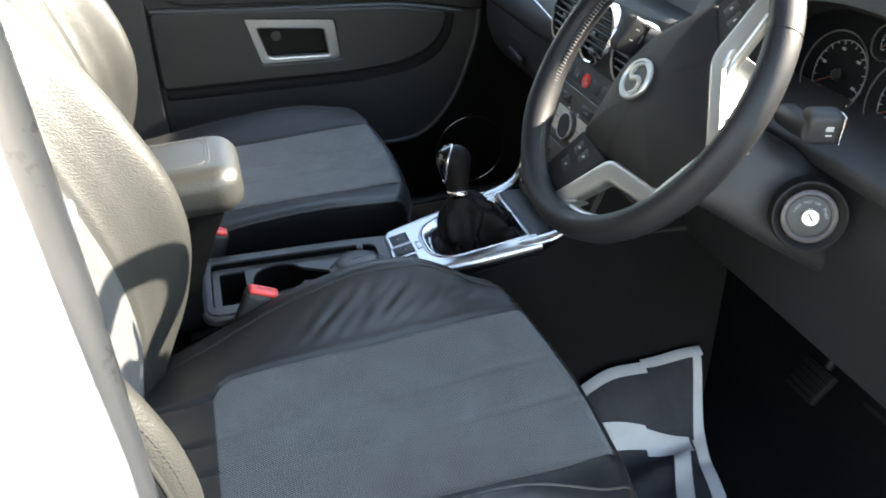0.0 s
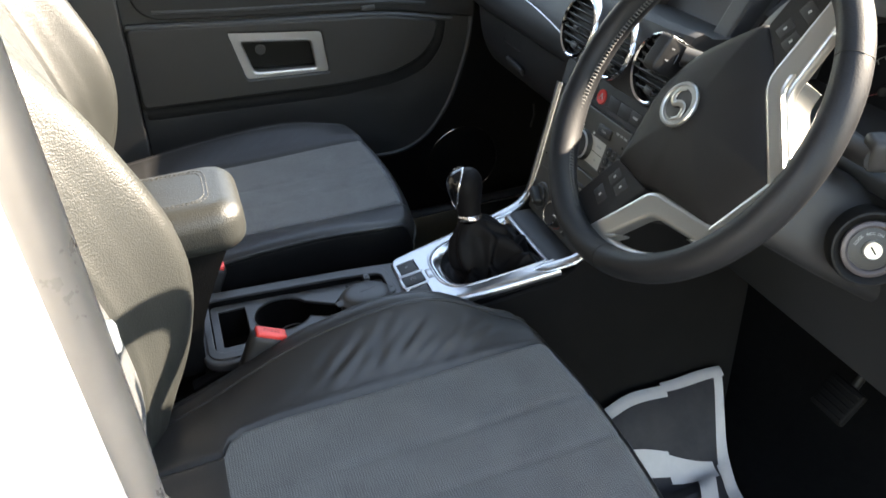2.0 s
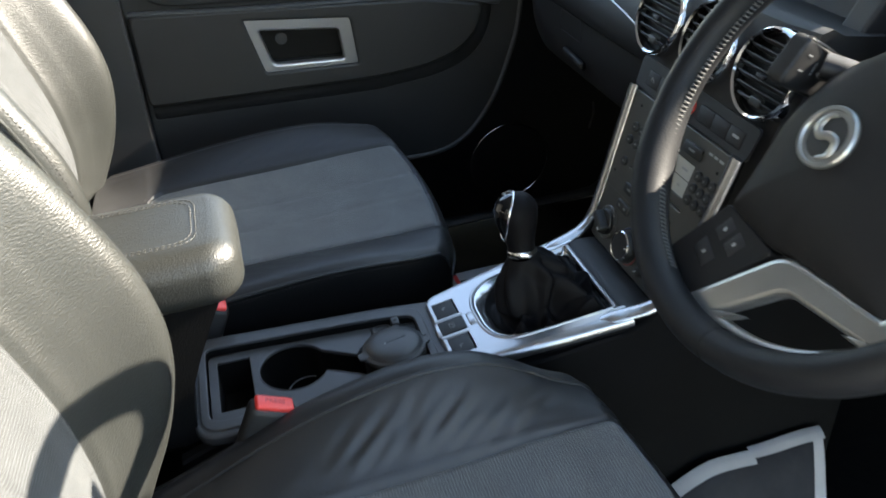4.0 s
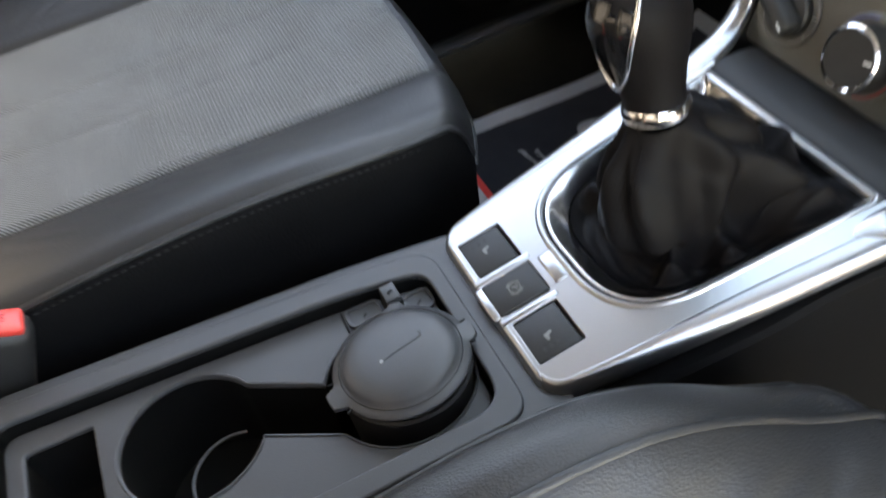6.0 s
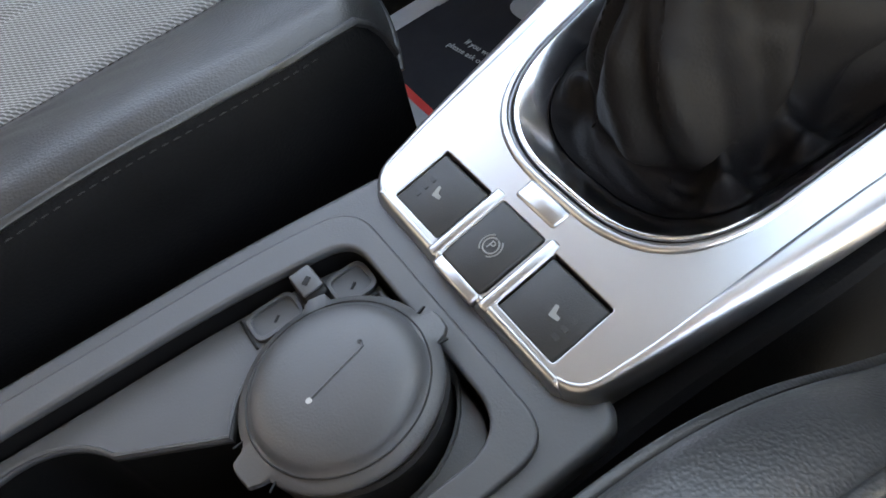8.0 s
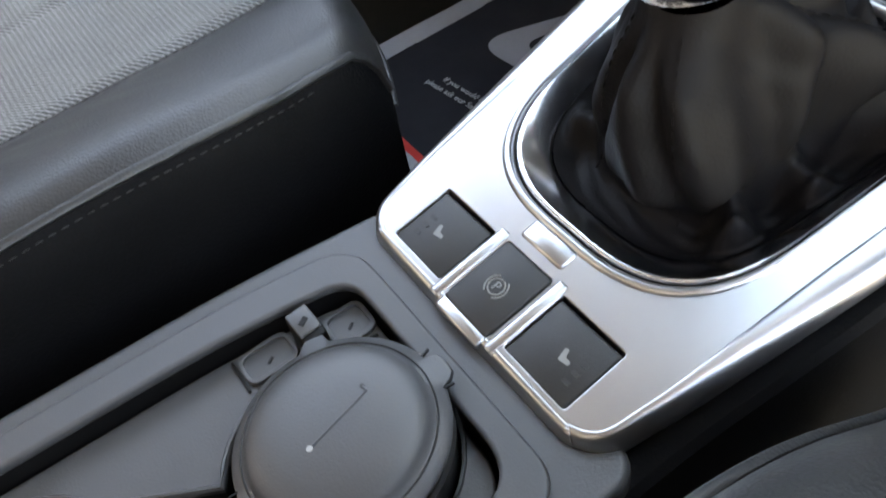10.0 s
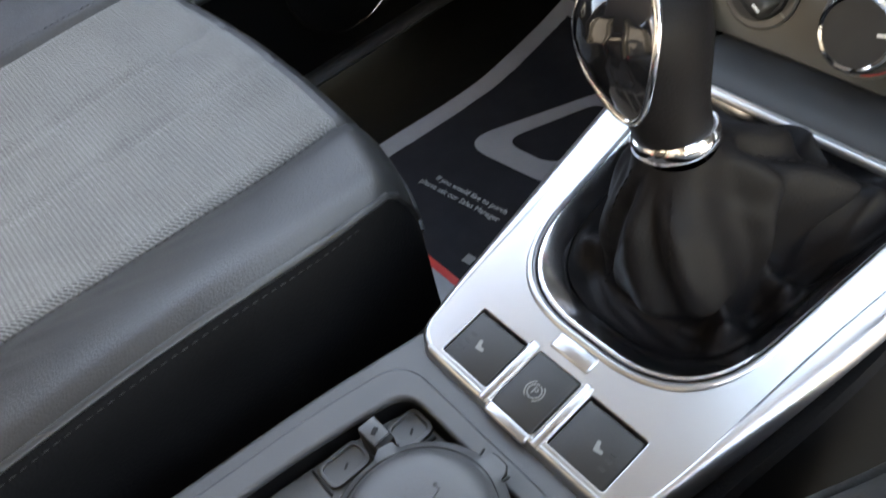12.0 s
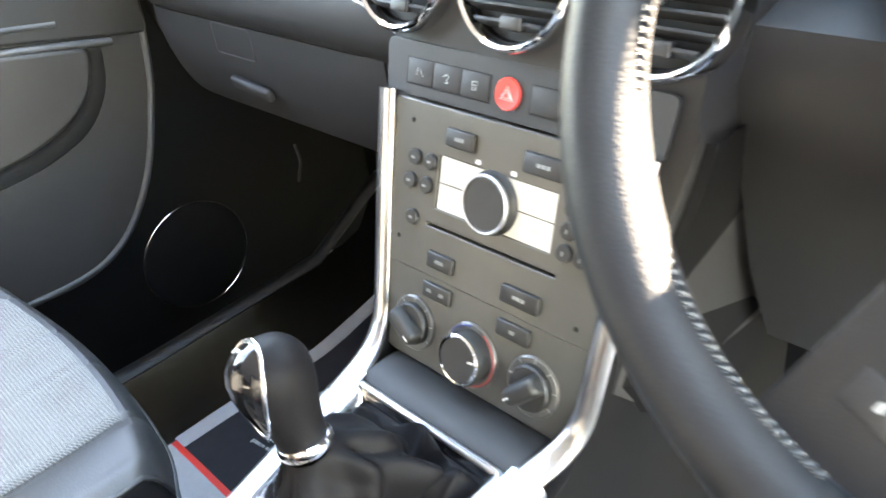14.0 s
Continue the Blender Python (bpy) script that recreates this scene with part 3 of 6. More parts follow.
        keys = [(0.0, -0.004), (0.05, -0.003), (0.10, 0.0), (0.150, 0.004), (0.182, 0.40 * b + 0.004), (0.214, 0.92 * b + 0.004), (0.240, b), (0.256, 0.72 * b - 0.01),
                (0.259, 0.1 * b - 0.05), (0.245, -0.10), (0.20, -0.115)]
        i = min(int(k), len(keys) - 2)
        t = k - i
        p = [np.array(keys[max(i - 1, 0)]) * ((-1 if i == 0 else 1), 1), np.array(keys[i]), np.array(keys[i + 1]), np.array(keys[min(i + 2, len(keys) - 1)])]
        y, x = 0.5 * ((2 * p[1]) + (p[2] - p[0]) * t + (2 * p[0] - 5 * p[1] + 4 * p[2] - p[3]) * t * t + (3 * p[1] - p[0] - 3 * p[2] + p[3]) * t ** 3)
        x -= 0.005 * math.exp(-((y - FAB) / 0.004) ** 2) + 0.0022 * math.exp(-((y - 0.0375) / 0.003) ** 2)
        w = 1 - 0.20 * sm(0.78, 1.02, z) ** 2 - 0.05 * sm(0.40, 0.26, z)
        cap = 0.03 * sm(0.97, 1.02, z)
        return Vector((x0 + x - cap - lean_back, s * y * w, z))
    zs = [0.27 + 0.0125 * i for i in range(61)]
    bg = [[back_point(k, z) + o for k in ks] for z in zs]

    def bpatch(keep):
        idx, verts, faces = {}, [], []
        for j in range(len(zs) - 1):
            for i in range(len(ks) - 1):
                if keep((ks[i] + ks[i + 1]) / 2, (zs[j] + zs[j + 1]) / 2):
                    f = []
                    for a, b in ((j, i), (j, i + 1), (j + 1, i + 1), (j + 1, i)):
                        if (a, b) not in idx:
                            idx[a, b] = len(verts)
                            verts.append(bg[a][b])
                        f.append(idx[a, b])
                    faces.append(f)
        return verts, faces
    cloth = lambda k, z: abs(k) < edge and 0.36 < z < 0.93
    v, f = bpatch(lambda k, z: not cloth(k, z))
    back = raw("backrest", v, f, LEATHER, ob, "black leather backrest bolsters")
    raw("backrest_cloth", *bpatch(cloth), CLOTH_BACK, back, "grey woven cloth centre panel", sharp=60)
    v, f = [], []
    for z in zs[::4]:
        v += [back_point(-10, z) + o, back_point(10, z) + o]
    f = [(2 * j, 2 * j + 2, 2 * j + 3, 2 * j + 1) for j in range(len(v) // 2 - 1)]
    raw("back_shell", v, f, PLASTIC, back, "black plastic back shell")
    v = [p for p in bg[-1]]
    raw("top_cap", v + [sum(v, Vector()) / len(v) + Vector((0, 0, 0.012))], [(i, i + 1, len(v)) for i in range(len(v) - 1)], LEATHER, back)
    for s in (-1, 1):
        tube("piping", [back_point(s * 6.6, z) + o for z in zs[2:56]], 0.0022, LEATHER, back, 6)
        stitches("stitching", [back_point(s * 6.25, z) + o for z in zs[4:54]], 0.0036, 0.0022, 0.0006, THREAD_DARK, back, (1, 0, 0))
        stitches("seam_thread", [back_point(s * 0.75, z) + o + Vector((0.0004, 0, 0)) for z in zs[9:52]], 0.0042, 0.0022, 0.0006, SEAM, back, (1, 0, 0))
    return ob


seat((-0.024, -0.354, 0.003), "black leather driver's seat with a grey woven cloth centre", 0.070, (5.0, 7.0), 0.015, 7.0)
seat((-0.084, 0.366, 0.003), "black leather passenger seat with a grey woven cloth centre", 0.020, (6.5,), 0.0075, 6.5, 0.022)


# ---- centre console ----
console = thing("centre_console", (-0.15, 0, 0.0), "black and grey plastic centre console with satin silver gear surround", "console")
CON = basis((0, 0, 0.382), (1, 0, 0.19), (0, 1, 0))          # the sloping gear panel: x forward, y to the passenger
Q = math.sqrt(1 + 0.19 ** 2)
cx = lambda x: x * Q
SIDE_TOP = [(-0.455, 0.320), (-0.42, 0.334), (-0.132, 0.337), (0.06, 0.372), (0.086, 0.388), (0.106, 0.410), (0.125, 0.460), (0.180, 0.585), (0.40, 0.580)]
side_x = sorted({x for x, z in SIDE_TOP} | {round(-0.15 + 0.0125 * i, 4) for i in range(23)})
for s in (-1, 1):
    v, f = [], []
    for x in side_x:
        out, top = 0.094 - 0.012 * sm(0.0, -0.14, x) + 0.010 * sm(0.0, 0.10, x), lerp_table(SIDE_TOP, x)
        v += [(x, s * out, 0.01), (x, s * out, top - 0.003), (x, s * (out - 0.003), top), (x, s * (out - 0.014), top), (x, s * (out - 0.014), 0.01)]
    for j in range(len(side_x) - 1):
        f += [(5 * j + i, 5 * j + (i + 1) % 5, 5 * j + 5 + (i + 1) % 5, 5 * j + 5 + i) for i in range(5)]
    f += [(0, 1, 2, 3, 4), tuple(range(len(v) - 5, len(v)))[::-1]]
    f = [q[::s] for q in f]
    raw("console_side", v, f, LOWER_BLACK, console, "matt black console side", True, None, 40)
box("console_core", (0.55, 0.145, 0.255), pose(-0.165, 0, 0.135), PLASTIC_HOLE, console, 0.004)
# cup tray
tray_out = rounded([(-0.432, -0.084), (-0.131, -0.0775), (-0.131, 0.0680), (-0.200, 0.0765), (-0.432, 0.088)], [0.03, 0.010, 0.008, 0.03, 0.02], 8)
well = rounded([(-0.420, -0.066), (-0.160, -0.061), (-0.160, 0.0490), (-0.215, 0.0580), (-0.420, 0.068)], [0.018, 0.022, 0.014, 0.03, 0.012], 8)
crease = rounded([(-0.427, -0.078), (-0.1530, -0.070), (-0.1530, 0.0615), (-0.200, 0.0685), (-0.427, 0.079)], [0.026, 0.016, 0.016, 0.03, 0.018], 8)
UP = Matrix.Translation((0, 0, 0.352))
rim = plate("tray_rim", [crease, well], 0.0050, UP, PLASTIC_GREY, console, 0.0016, "dark grey plastic tray rim", 3)
plate("tray_shoulder", [tray_out, crease], 0.0135, Matrix.Translation((0, 0, 0.3495)), PLASTIC_GREY, console, 0.0034, "", 3)
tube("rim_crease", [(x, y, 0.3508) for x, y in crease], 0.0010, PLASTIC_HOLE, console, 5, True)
# wall under the rim: near-black stands in for the tray's shade
well_shade_wall = [(x * 0.9985 - 0.0004, y * 0.992) for x, y in well]
n = len(well_shade_wall)
raw("well_shade_wall", [(x, y, z) for z in (0.3490, 0.3300) for x, y in well_shade_wall], [(i, (i + 1) % n, n + (i + 1) % n, n + i) for i in range(n)], PLASTIC_HOLE, console)
CUP, LIDC = (-0.318, 0.012), (-0.203, -0.010)
pocket = rounded([(-0.408, -0.040), (-0.367, -0.040), (-0.367, 0.050), (-0.408, 0.050)], 0.004)


def keyhole():
    """The cup hole, the neck and the ash cup's hole as one outline."""
    out = []
    for i in range(31):
        a = math.radians(28 + i * 304 / 30)
        out.append((CUP[0] + 0.0415 * math.cos(a), CUP[1] + 0.0415 * math.sin(a)))
    for i in range(31):
        a = math.radians(-154 + i * 308 / 30)
        out.append((LIDC[0] + 0.0435 * math.cos(a), LIDC[1] + 0.0435 * math.sin(a)))
    return out


floor_out = rounded([(-0.4165, -0.0625), (-0.1640, -0.0575), (-0.1640, 0.0450), (-0.215, 0.0535), (-0.4165, 0.0635)], [0.016, 0.020, 0.012, 0.03, 0.010], 8)
plate("tray_floor", [floor_out, pocket, keyhole()], 0.004, Matrix.Translation((0, 0, 0.3405)), PLASTIC_GREY, console, 0.0012, "dark grey plastic cup tray")

def well_wall(name, outline, top, bottom, mat, parent, inset=0.0, label=""):
    n = len(outline)
    c = np.mean(np.array(outline), axis=0)
    low = [(c[0] + (x - c[0]) * (1 - inset), c[1] + (y - c[1]) * (1 - inset)) for x, y in outline]
    v = [(x, y, top) for x, y in outline] + [(x, y, bottom) for x, y in low]
    f = [(i, (i + 1) % n, n + (i + 1) % n, n + i) for i in range(n)] + [tuple(range(n, 2 * n))]
    return raw(name, v, f, mat, parent, label)


# cup and pocket wells: the shade inside is painted as near-black
well_wall("cup_well", keyhole(), 0.3385, 0.272, PLASTIC_HOLE, console, 0.05, "deep cup holder well, its shade put into near-black")
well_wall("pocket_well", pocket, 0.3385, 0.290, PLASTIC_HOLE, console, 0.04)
tube("cup_floor_ridge", [(CUP[0] + 0.014 + 0.0275 * math.cos(a), CUP[1] - 0.010 + 0.0275 * math.sin(a), 0.305) for a in np.linspace(1.2, 4.4, 24)], 0.0011, PLASTIC_GREY, console, 5)
tube("cup_lip", [(x, y, 0.3407) for x, y in keyhole()], 0.0009, PLASTIC_GREY, console, 5, True)
# clip beside the ash cup, between two shallow pads with a raised lip
clip = box("clip", (0.010, 0.0155, 0.0145), pose(-0.1865, 0.0385, 0.3475, 4, 0, 2), PLASTIC_HOLE, console, 0.0012, "small black clip")
box("clip_top", (0.0092, 0.0120, 0.0016), pose(-0.1866, 0.0392, 0.3553, 4, 0, 2), PLASTIC_GREY, clip, 0.0006, "grey clip top")
box("print_bar", (0.0040, 0.0022, 0.0004), pose(-0.1866, 0.0385, 0.3562, 4, 0, 30), PLASTIC_HOLE, clip, 0.0)
for x, y, w, h in ((-0.204, 0.0435, 0.022, 0.015), (-0.1715, 0.0360, 0.0175, 0.0165)):
    pad_o = rect(x, y, w, h, 0.005)
    pad_i = rect(x, y, w - 0.0024, h - 0.0024, 0.004)
    pad_plate = plate("clip_pad", [pad_i], 0.001, Matrix.Translation((0, 0, 0.3412)), PLASTIC_GREY, console, 0.0003)
    plate("pad_lip", [pad_o, pad_i], 0.0026, Matrix.Translation((0, 0, 0.3428)), PLASTIC_GREY, pad_plate, 0.0004)
    box("print_bar", (0.0034, 0.0010, 0.0004), pose(x, y - 0.001, 0.3415, 0, 0, 35), PLASTIC_HOLE, pad_plate, 0.0)
box("pad_slit", (0.0012, 0.016, 0.0016), pose(-0.2166, 0.0435, 0.3412), PLASTIC_HOLE, console, 0.0003)
box("pad_slit", (0.022, 0.0012, 0.0016), pose(-0.1760, 0.0262, 0.3412, 0, 0, -8), PLASTIC_HOLE, console, 0.0003)
# armrest box behind
# support blackened to stand in for the shade beneath the pad
extrude_profile("armrest_pillar", [(-0.585, 0.325), (-0.440, 0.325), (-0.4345, 0.330), (-0.432, 0.345), (-0.430, 0.375), (-0.424, 0.405), (-0.410, 0.440), (-0.394, 0.475), (-0.380, 0.503), (-0.390, 0.508), (-0.585, 0.508)],
                -0.062, 0.062, VINYL_SHADE, console, 1, "black plastic armrest support leaning forward, blackened for shade")

ash = thing("ash_cup", (LIDC[0], LIDC[1], 0.273), "grey plastic lidded ash cup in the cup holder", "ash cup")
lathe("cup", [(0.030, 0.0), (0.0345, 0.004), (0.0375, 0.071), (0.0385, 0.075), (0.0385, 0.0785), (0.0372, 0.080)], Matrix.Translation((LIDC[0] + 0.0038, LIDC[1] - 0.0005, 0.273)), PLASTIC, ash, 40, "black plastic cup")
lid_m = pose(LIDC[0] + 0.0038, LIDC[1] - 0.0005, 0.3530, -4, -3, 0)
prof = [(0.0372, 0.0010), (0.0386, 0.0016), (0.0389, 0.0028), (0.0382, 0.0040), (0.0345, 0.0056), (0.0333, 0.0062), (0.0322, 0.0080), (0.0304, 0.0098), (0.0270, 0.0114), (0.021, 0.0126), (0.012, 0.0134), (0.004, 0.0137), (0.0, 0.0137)]
v, f = [], []
N = 120
for r, z in prof:
    for i in range(N):
        a = 2 * math.pi * i / N
        edge_out = 0.0
        for a0, wd, out in ((188, 13, 0.0062), (-4, 11, 0.0048), (74, 9, 0.0042)):
            d = (math.degrees(a) - a0 + 180) % 360 - 180
            edge_out += out * sm(wd, wd * 0.55, abs(d))
        w = sm(0.0335, 0.0375, r)
        v.append(((r + edge_out * w) * math.cos(a), (r + edge_out * w) * math.sin(a), z))
f = [(k * N + i, k * N + (i + 1) % N, (k + 1) * N + (i + 1) % N, (k + 1) * N + i) for k in range(len(prof) - 1) for i in range(N)] + [tuple(range(N))[::-1]]
lid = raw("lid", v, f, PLASTIC_GREY, ash, "domed grey plastic lid with thumb tab", True, lid_m, 40)
tube("lid_seam", [lid_m @ Vector((0.0346 * math.cos(a), 0.0346 * math.sin(a), 0.0058)) for a in np.linspace(0, 2 * math.pi, 73)[:-1]], 0.0004, PLASTIC, lid, 4, True)
for a in (172, 205, 8, -16):
    d = math.radians(a)
    box("lid_notch", (0.0070, 0.0007, 0.0010), lid_m @ pose(0.0385 * math.cos(d), 0.0385 * math.sin(d), 0.0036, 0, 0, a + 8), PLASTIC_HOLE, lid, 0.0)
tube("lid_mark", [lid_m @ Vector(p) for p in ((-0.0095, -0.0042, 0.0135), (0.0, -0.0024, 0.0138), (0.012, 0.0002, 0.0134), (0.0150, 0.0012, 0.0132), (0.0148, 0.0032, 0.0131))], 0.00055, PLASTIC_GREY, lid, 5)
lathe("lid_dot", [(0.0012, 0), (0.0012, 0.0008)], lid_m @ pose(-0.0105, -0.0045, 0.0130), PRINT_GREY, lid, 10)
lathe("lid_dot", [(0.0010, 0), (0.0010, 0.0008)], lid_m @ pose(0.0149, 0.0035, 0.0126), PLASTIC, lid, 10)
armrest = thing("armrest", (-0.45, 0.0, 0.50), "black leather padded centre armrest with stitched top", "armrest")
bm = bmesh.new()
bmesh.ops.create_cube(bm, size=1.0)
bmesh.ops.scale(bm, vec=(0.255, 0.150, 0.066), verts=bm.verts[:])
bmesh.ops.bevel(bm, geom=[e for e in bm.edges if abs(e.verts[0].co.z - e.verts[1].co.z) > 0.03], offset=0.036, segments=7, profile=0.5, affect="EDGES")
bmesh.ops.bevel(bm, geom=[e for e in bm.edges if all(v.co.z > 0.03 for v in e.verts)], offset=0.026, segments=8, profile=0.5, affect="EDGES")
bmesh.ops.bevel(bm, geom=[e for e in bm.edges if all(v.co.z < -0.03 for v in e.verts)], offset=0.022, segments=6, profile=0.5, affect="EDGES")
pad = from_bm("pad", bm, LEATHER, armrest, "", True, pose(-0.477, 0.004, 0.529, 0, -2, 0), 60)
for q in (0.0, 0.0045):
    ol = rounded([(-0.60, -0.042 + q), (-0.388 - q, -0.042 + q), (-0.388 - q, 0.052 - q), (-0.60, 0.052 - q)], [0.004, 0.022, 0.022, 0.004], 8)
    ol = [(x, y, 0.5624 + (x + 0.477) * 0.035) for x, y in ol]
    stitches("stitching", ol[8:-8], 0.0040, 0.0018, 0.0006, THREAD, pad)

# gear surround
trim = thing("gear_surround", (0, 0, 0.375), "satin silver gear surround with switches", "gear surround")


outer = [(-0.1400, -0.048), (-0.1392, -0.0565), (-0.1365, -0.0625), (-0.1310, -0.0668), (-0.120, -0.0692), (-0.10, -0.073), (-0.04, -0.0825), (0.02, -0.0905), (0.050, -0.0946), (0.066, -0.0967)]
outline = [(cx(x), y) for x, y in outer] + [(cx(x), -y) for x, y in outer[::-1]]
opening = rounded([(cx(-0.094), -0.060), (cx(0.058), -0.0735), (cx(0.058), 0.0735), (cx(-0.094), 0.060)], [0.050, 0.006, 0.006, 0.050], 12)
# the plate is a U: it is open towards the fascia, where the ramp comes down; its outer edge rolls down
edge_path = [Vector(p) for p in spline([(cx(x), y) for x, y in outer[::-1]] + [(cx(x), -y) for x, y in outer], 4)]


def edge_out(d):
    """The plate's outer edge, drawn out by d, or in where d is below nought."""
    out = []
    for i, p in enumerate(edge_path):
        way = (edge_path[min(i + 1, len(edge_path) - 1)] - edge_path[max(i - 1, 0)]).normalized()
        out.append(p + Vector((way.y, -way.x)) * -d)
    return out


# the roll is narrow behind the switches and broad along the arms
wide = [0.0045 + 0.0055 * sm(-0.142, -0.02, p.x) for p in edge_path]


def edge_row(q):
    """The edge at q of the way from the roll's outer side (0) to its inner side (1)."""
    lo, hi = edge_out(0.004), edge_out(-0.006)
    return [a.lerp(b, q * w / 0.010) for a, b, w in zip(lo, hi, wide)]


inset = [tuple(p) for p in edge_row(1.02)]
u_plan = [(cx(0.066), -0.0748), (cx(-0.094), -0.060), (cx(-0.094), 0.060), (cx(0.066), 0.0748)]
u_shape = rounded(u_plan + inset[::-1], [0.001, 0.050, 0.050, 0.001] + [0.0003] * len(inset), 12)
slots = [rect(cx(-0.1225), 0.0355, 0.0295, 0.0322, 0.0022), rect(cx(-0.1225), 0.0005, 0.0315, 0.0272, 0.0022), rect(cx(-0.1225), -0.0352, 0.0295, 0.0332, 0.0022)]
surround = plate("surround_plate", [u_shape] + slots, 0.008, CON, PLATE_SILVER, trim, 0.0006, "brushed satin silver plate", 2)
roll = [(1.22, -0.0002), (1.20, 0.00012)] + [(1 - math.sin(radians(a)), 0.00015 - 0.0095 * (1 - math.cos(radians(a)))) for a in range(0, 91, 15)] + [(0.06, -0.0125)]
v = [(p.x, p.y, z) for q, z in roll for p in edge_row(q)]
n = len(edge_path)
f = [(r * n + i, r * n + i + 1, (r + 1) * n + i + 1, (r + 1) * n + i) for r in range(len(roll) - 1) for i in range(n - 1)]
raw("plate_edge", v, f, PLATE_SILVER, surround, "rolled satin silver edge", True, CON, 80)
# lower skirt under the plate, black
plate("skirt", [[(x, y * 0.975) for x, y in outline], opening], 0.045, CON @ Matrix.Translation((0, 0, -0.0092)), LOWER_BLACK, trim, 0.001)


def bead_ring(name, o_top, o_low, rows, mat, parent, label=""):
    """A band between two outlines; rows give its part of the way in and its height."""
    n = len(o_top)
    v, f = [], []
    for q, z in rows:
        v += [(a[0] * (1 - q) + b[0] * q, a[1] * (1 - q) + b[1] * q, z) for a, b in zip(o_top, o_low)]
    for r in range(len(rows) - 1):
        f += [(r * n + i, r * n + (i + 1) % n, (r + 1) * n + (i + 1) % n, (r + 1) * n + i) for i in range(n)]
    return raw(name, v, f, mat, parent, label, True, CON, 80)


inner = rounded([(cx(-0.0760), -0.0470), (cx(0.050), -0.0640), (cx(0.050), 0.0640), (cx(-0.0760), 0.0470)], [0.040, 0.005, 0.005, 0.040], 12)
# a raised lip, a narrow groove, then the mirror band that slopes down to the gaiter
bead_ring("ring_lip", opening, inner, ((-0.06, -0.0010), (0.0, 0.0008), (0.06, 0.0016), (0.13, 0.0015), (0.19, 0.0004), (0.22, -0.0022)), PLATE_SILVER, trim, "satin silver lip")
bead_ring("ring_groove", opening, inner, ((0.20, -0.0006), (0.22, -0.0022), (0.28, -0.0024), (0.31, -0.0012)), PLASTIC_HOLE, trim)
bead_ring("chrome_ring", opening, inner, ((0.27, -0.0022), (0.285, -0.0004), (0.32, 0.0002), (0.40, -0.0005), (0.70, -0.0042), (0.94, -0.0076), (0.99, -0.0086), (1.0, -0.0098)), RING_CHROME, trim, "bright chrome inner ring")
# switches
for y, w, d, lift in ((0.0355, 0.0300, 0.0275, -0.0005), (0.0005, 0.0252, 0.0320, 0.0012), (-0.0352, 0.0310, 0.0275, -0.0005)):
    sw = box("switch", (d, w, 0.010), CON @ pose(cx(-0.1235), y, -0.005 + lift, 0, 0, 0), BUTTON, trim, 0.0012, "black rubber switch")
    top = lift + 0.0001
    if lift > 0:
        lettering("print_mark", "P", 0.0056, CON @ pose(cx(-0.1235), y, top, 0, 0, -90), PRINT_DIM, sw)
        tube("print_ring", [CON @ Vector((cx(-0.1235) + 0.0034 * math.cos(a), y + 0.0034 * math.sin(a), top)) for a in np.linspace(0, 6.1, 24)], 0.0004, PRINT_DIM, sw, 4)
        tube("print_ring", [CON @ Vector((cx(-0.1235) + 0.0047 * math.cos(a), y + 0.0047 * math.sin(a), top)) for a in np.linspace(0.5, 2.6, 12)], 0.0004, PRINT_DIM, sw, 4)
        tube("print_ring", [CON @ Vector((cx(-0.1235) + 0.0047 * math.cos(a), y + 0.0047 * math.sin(a), top)) for a in np.linspace(3.6, 5.7, 12)], 0.0004, PRINT_DIM, sw, 4)
    else:
        side = 1 if y > 0 else -1
        plate("print_mark", [rounded([(-0.0012, -0.0016), (0.0032, -0.0008), (0.0028, 0.0008), (0.0004, 0.0008), (-0.0008, 0.0036), (-0.0024, 0.0032)], 0.0005)], 0.0003,
              CON @ pose(cx(-0.1235) - 0.001, y + side * 0.002, top + 0.0001, 0, 0, -90), PRINT_DIM, sw)
        for i in range(3):
            box("print_dash", (0.0018, 0.0030, 0.0003), CON @ pose(cx(-0.1295) + 0.0042 * i, y + side * 0.009, top), BUTTON, sw, 0.0)
for y in (0.0172, -0.0162):
    box("bar", (0.038, 0.0060, 0.007), CON @ pose(cx(-0.1235), y, -0.0030), PLATE_SILVER, trim, 0.0016, "satin silver divider")
box("bar", (0.0060, 0.026, 0.005), CON @ pose(cx(-0.1412), 0.0005, -0.0018), PLATE_SILVER, trim, 0.0015)
box("bar", (0.0095, 0.0235, 0.005), CON @ pose(cx(-0.0985), 0.0005, -0.0012), PLATE_SILVER, trim, 0.0016, "satin silver clip")
box("front_bar", (0.0066, 0.146, 0.008), pose(0.0574, 0, 0.3894, 0, -9, 0), PLATE_SILVER, trim, 0.0026, "satin silver bar at the foot of the ramp", 3)
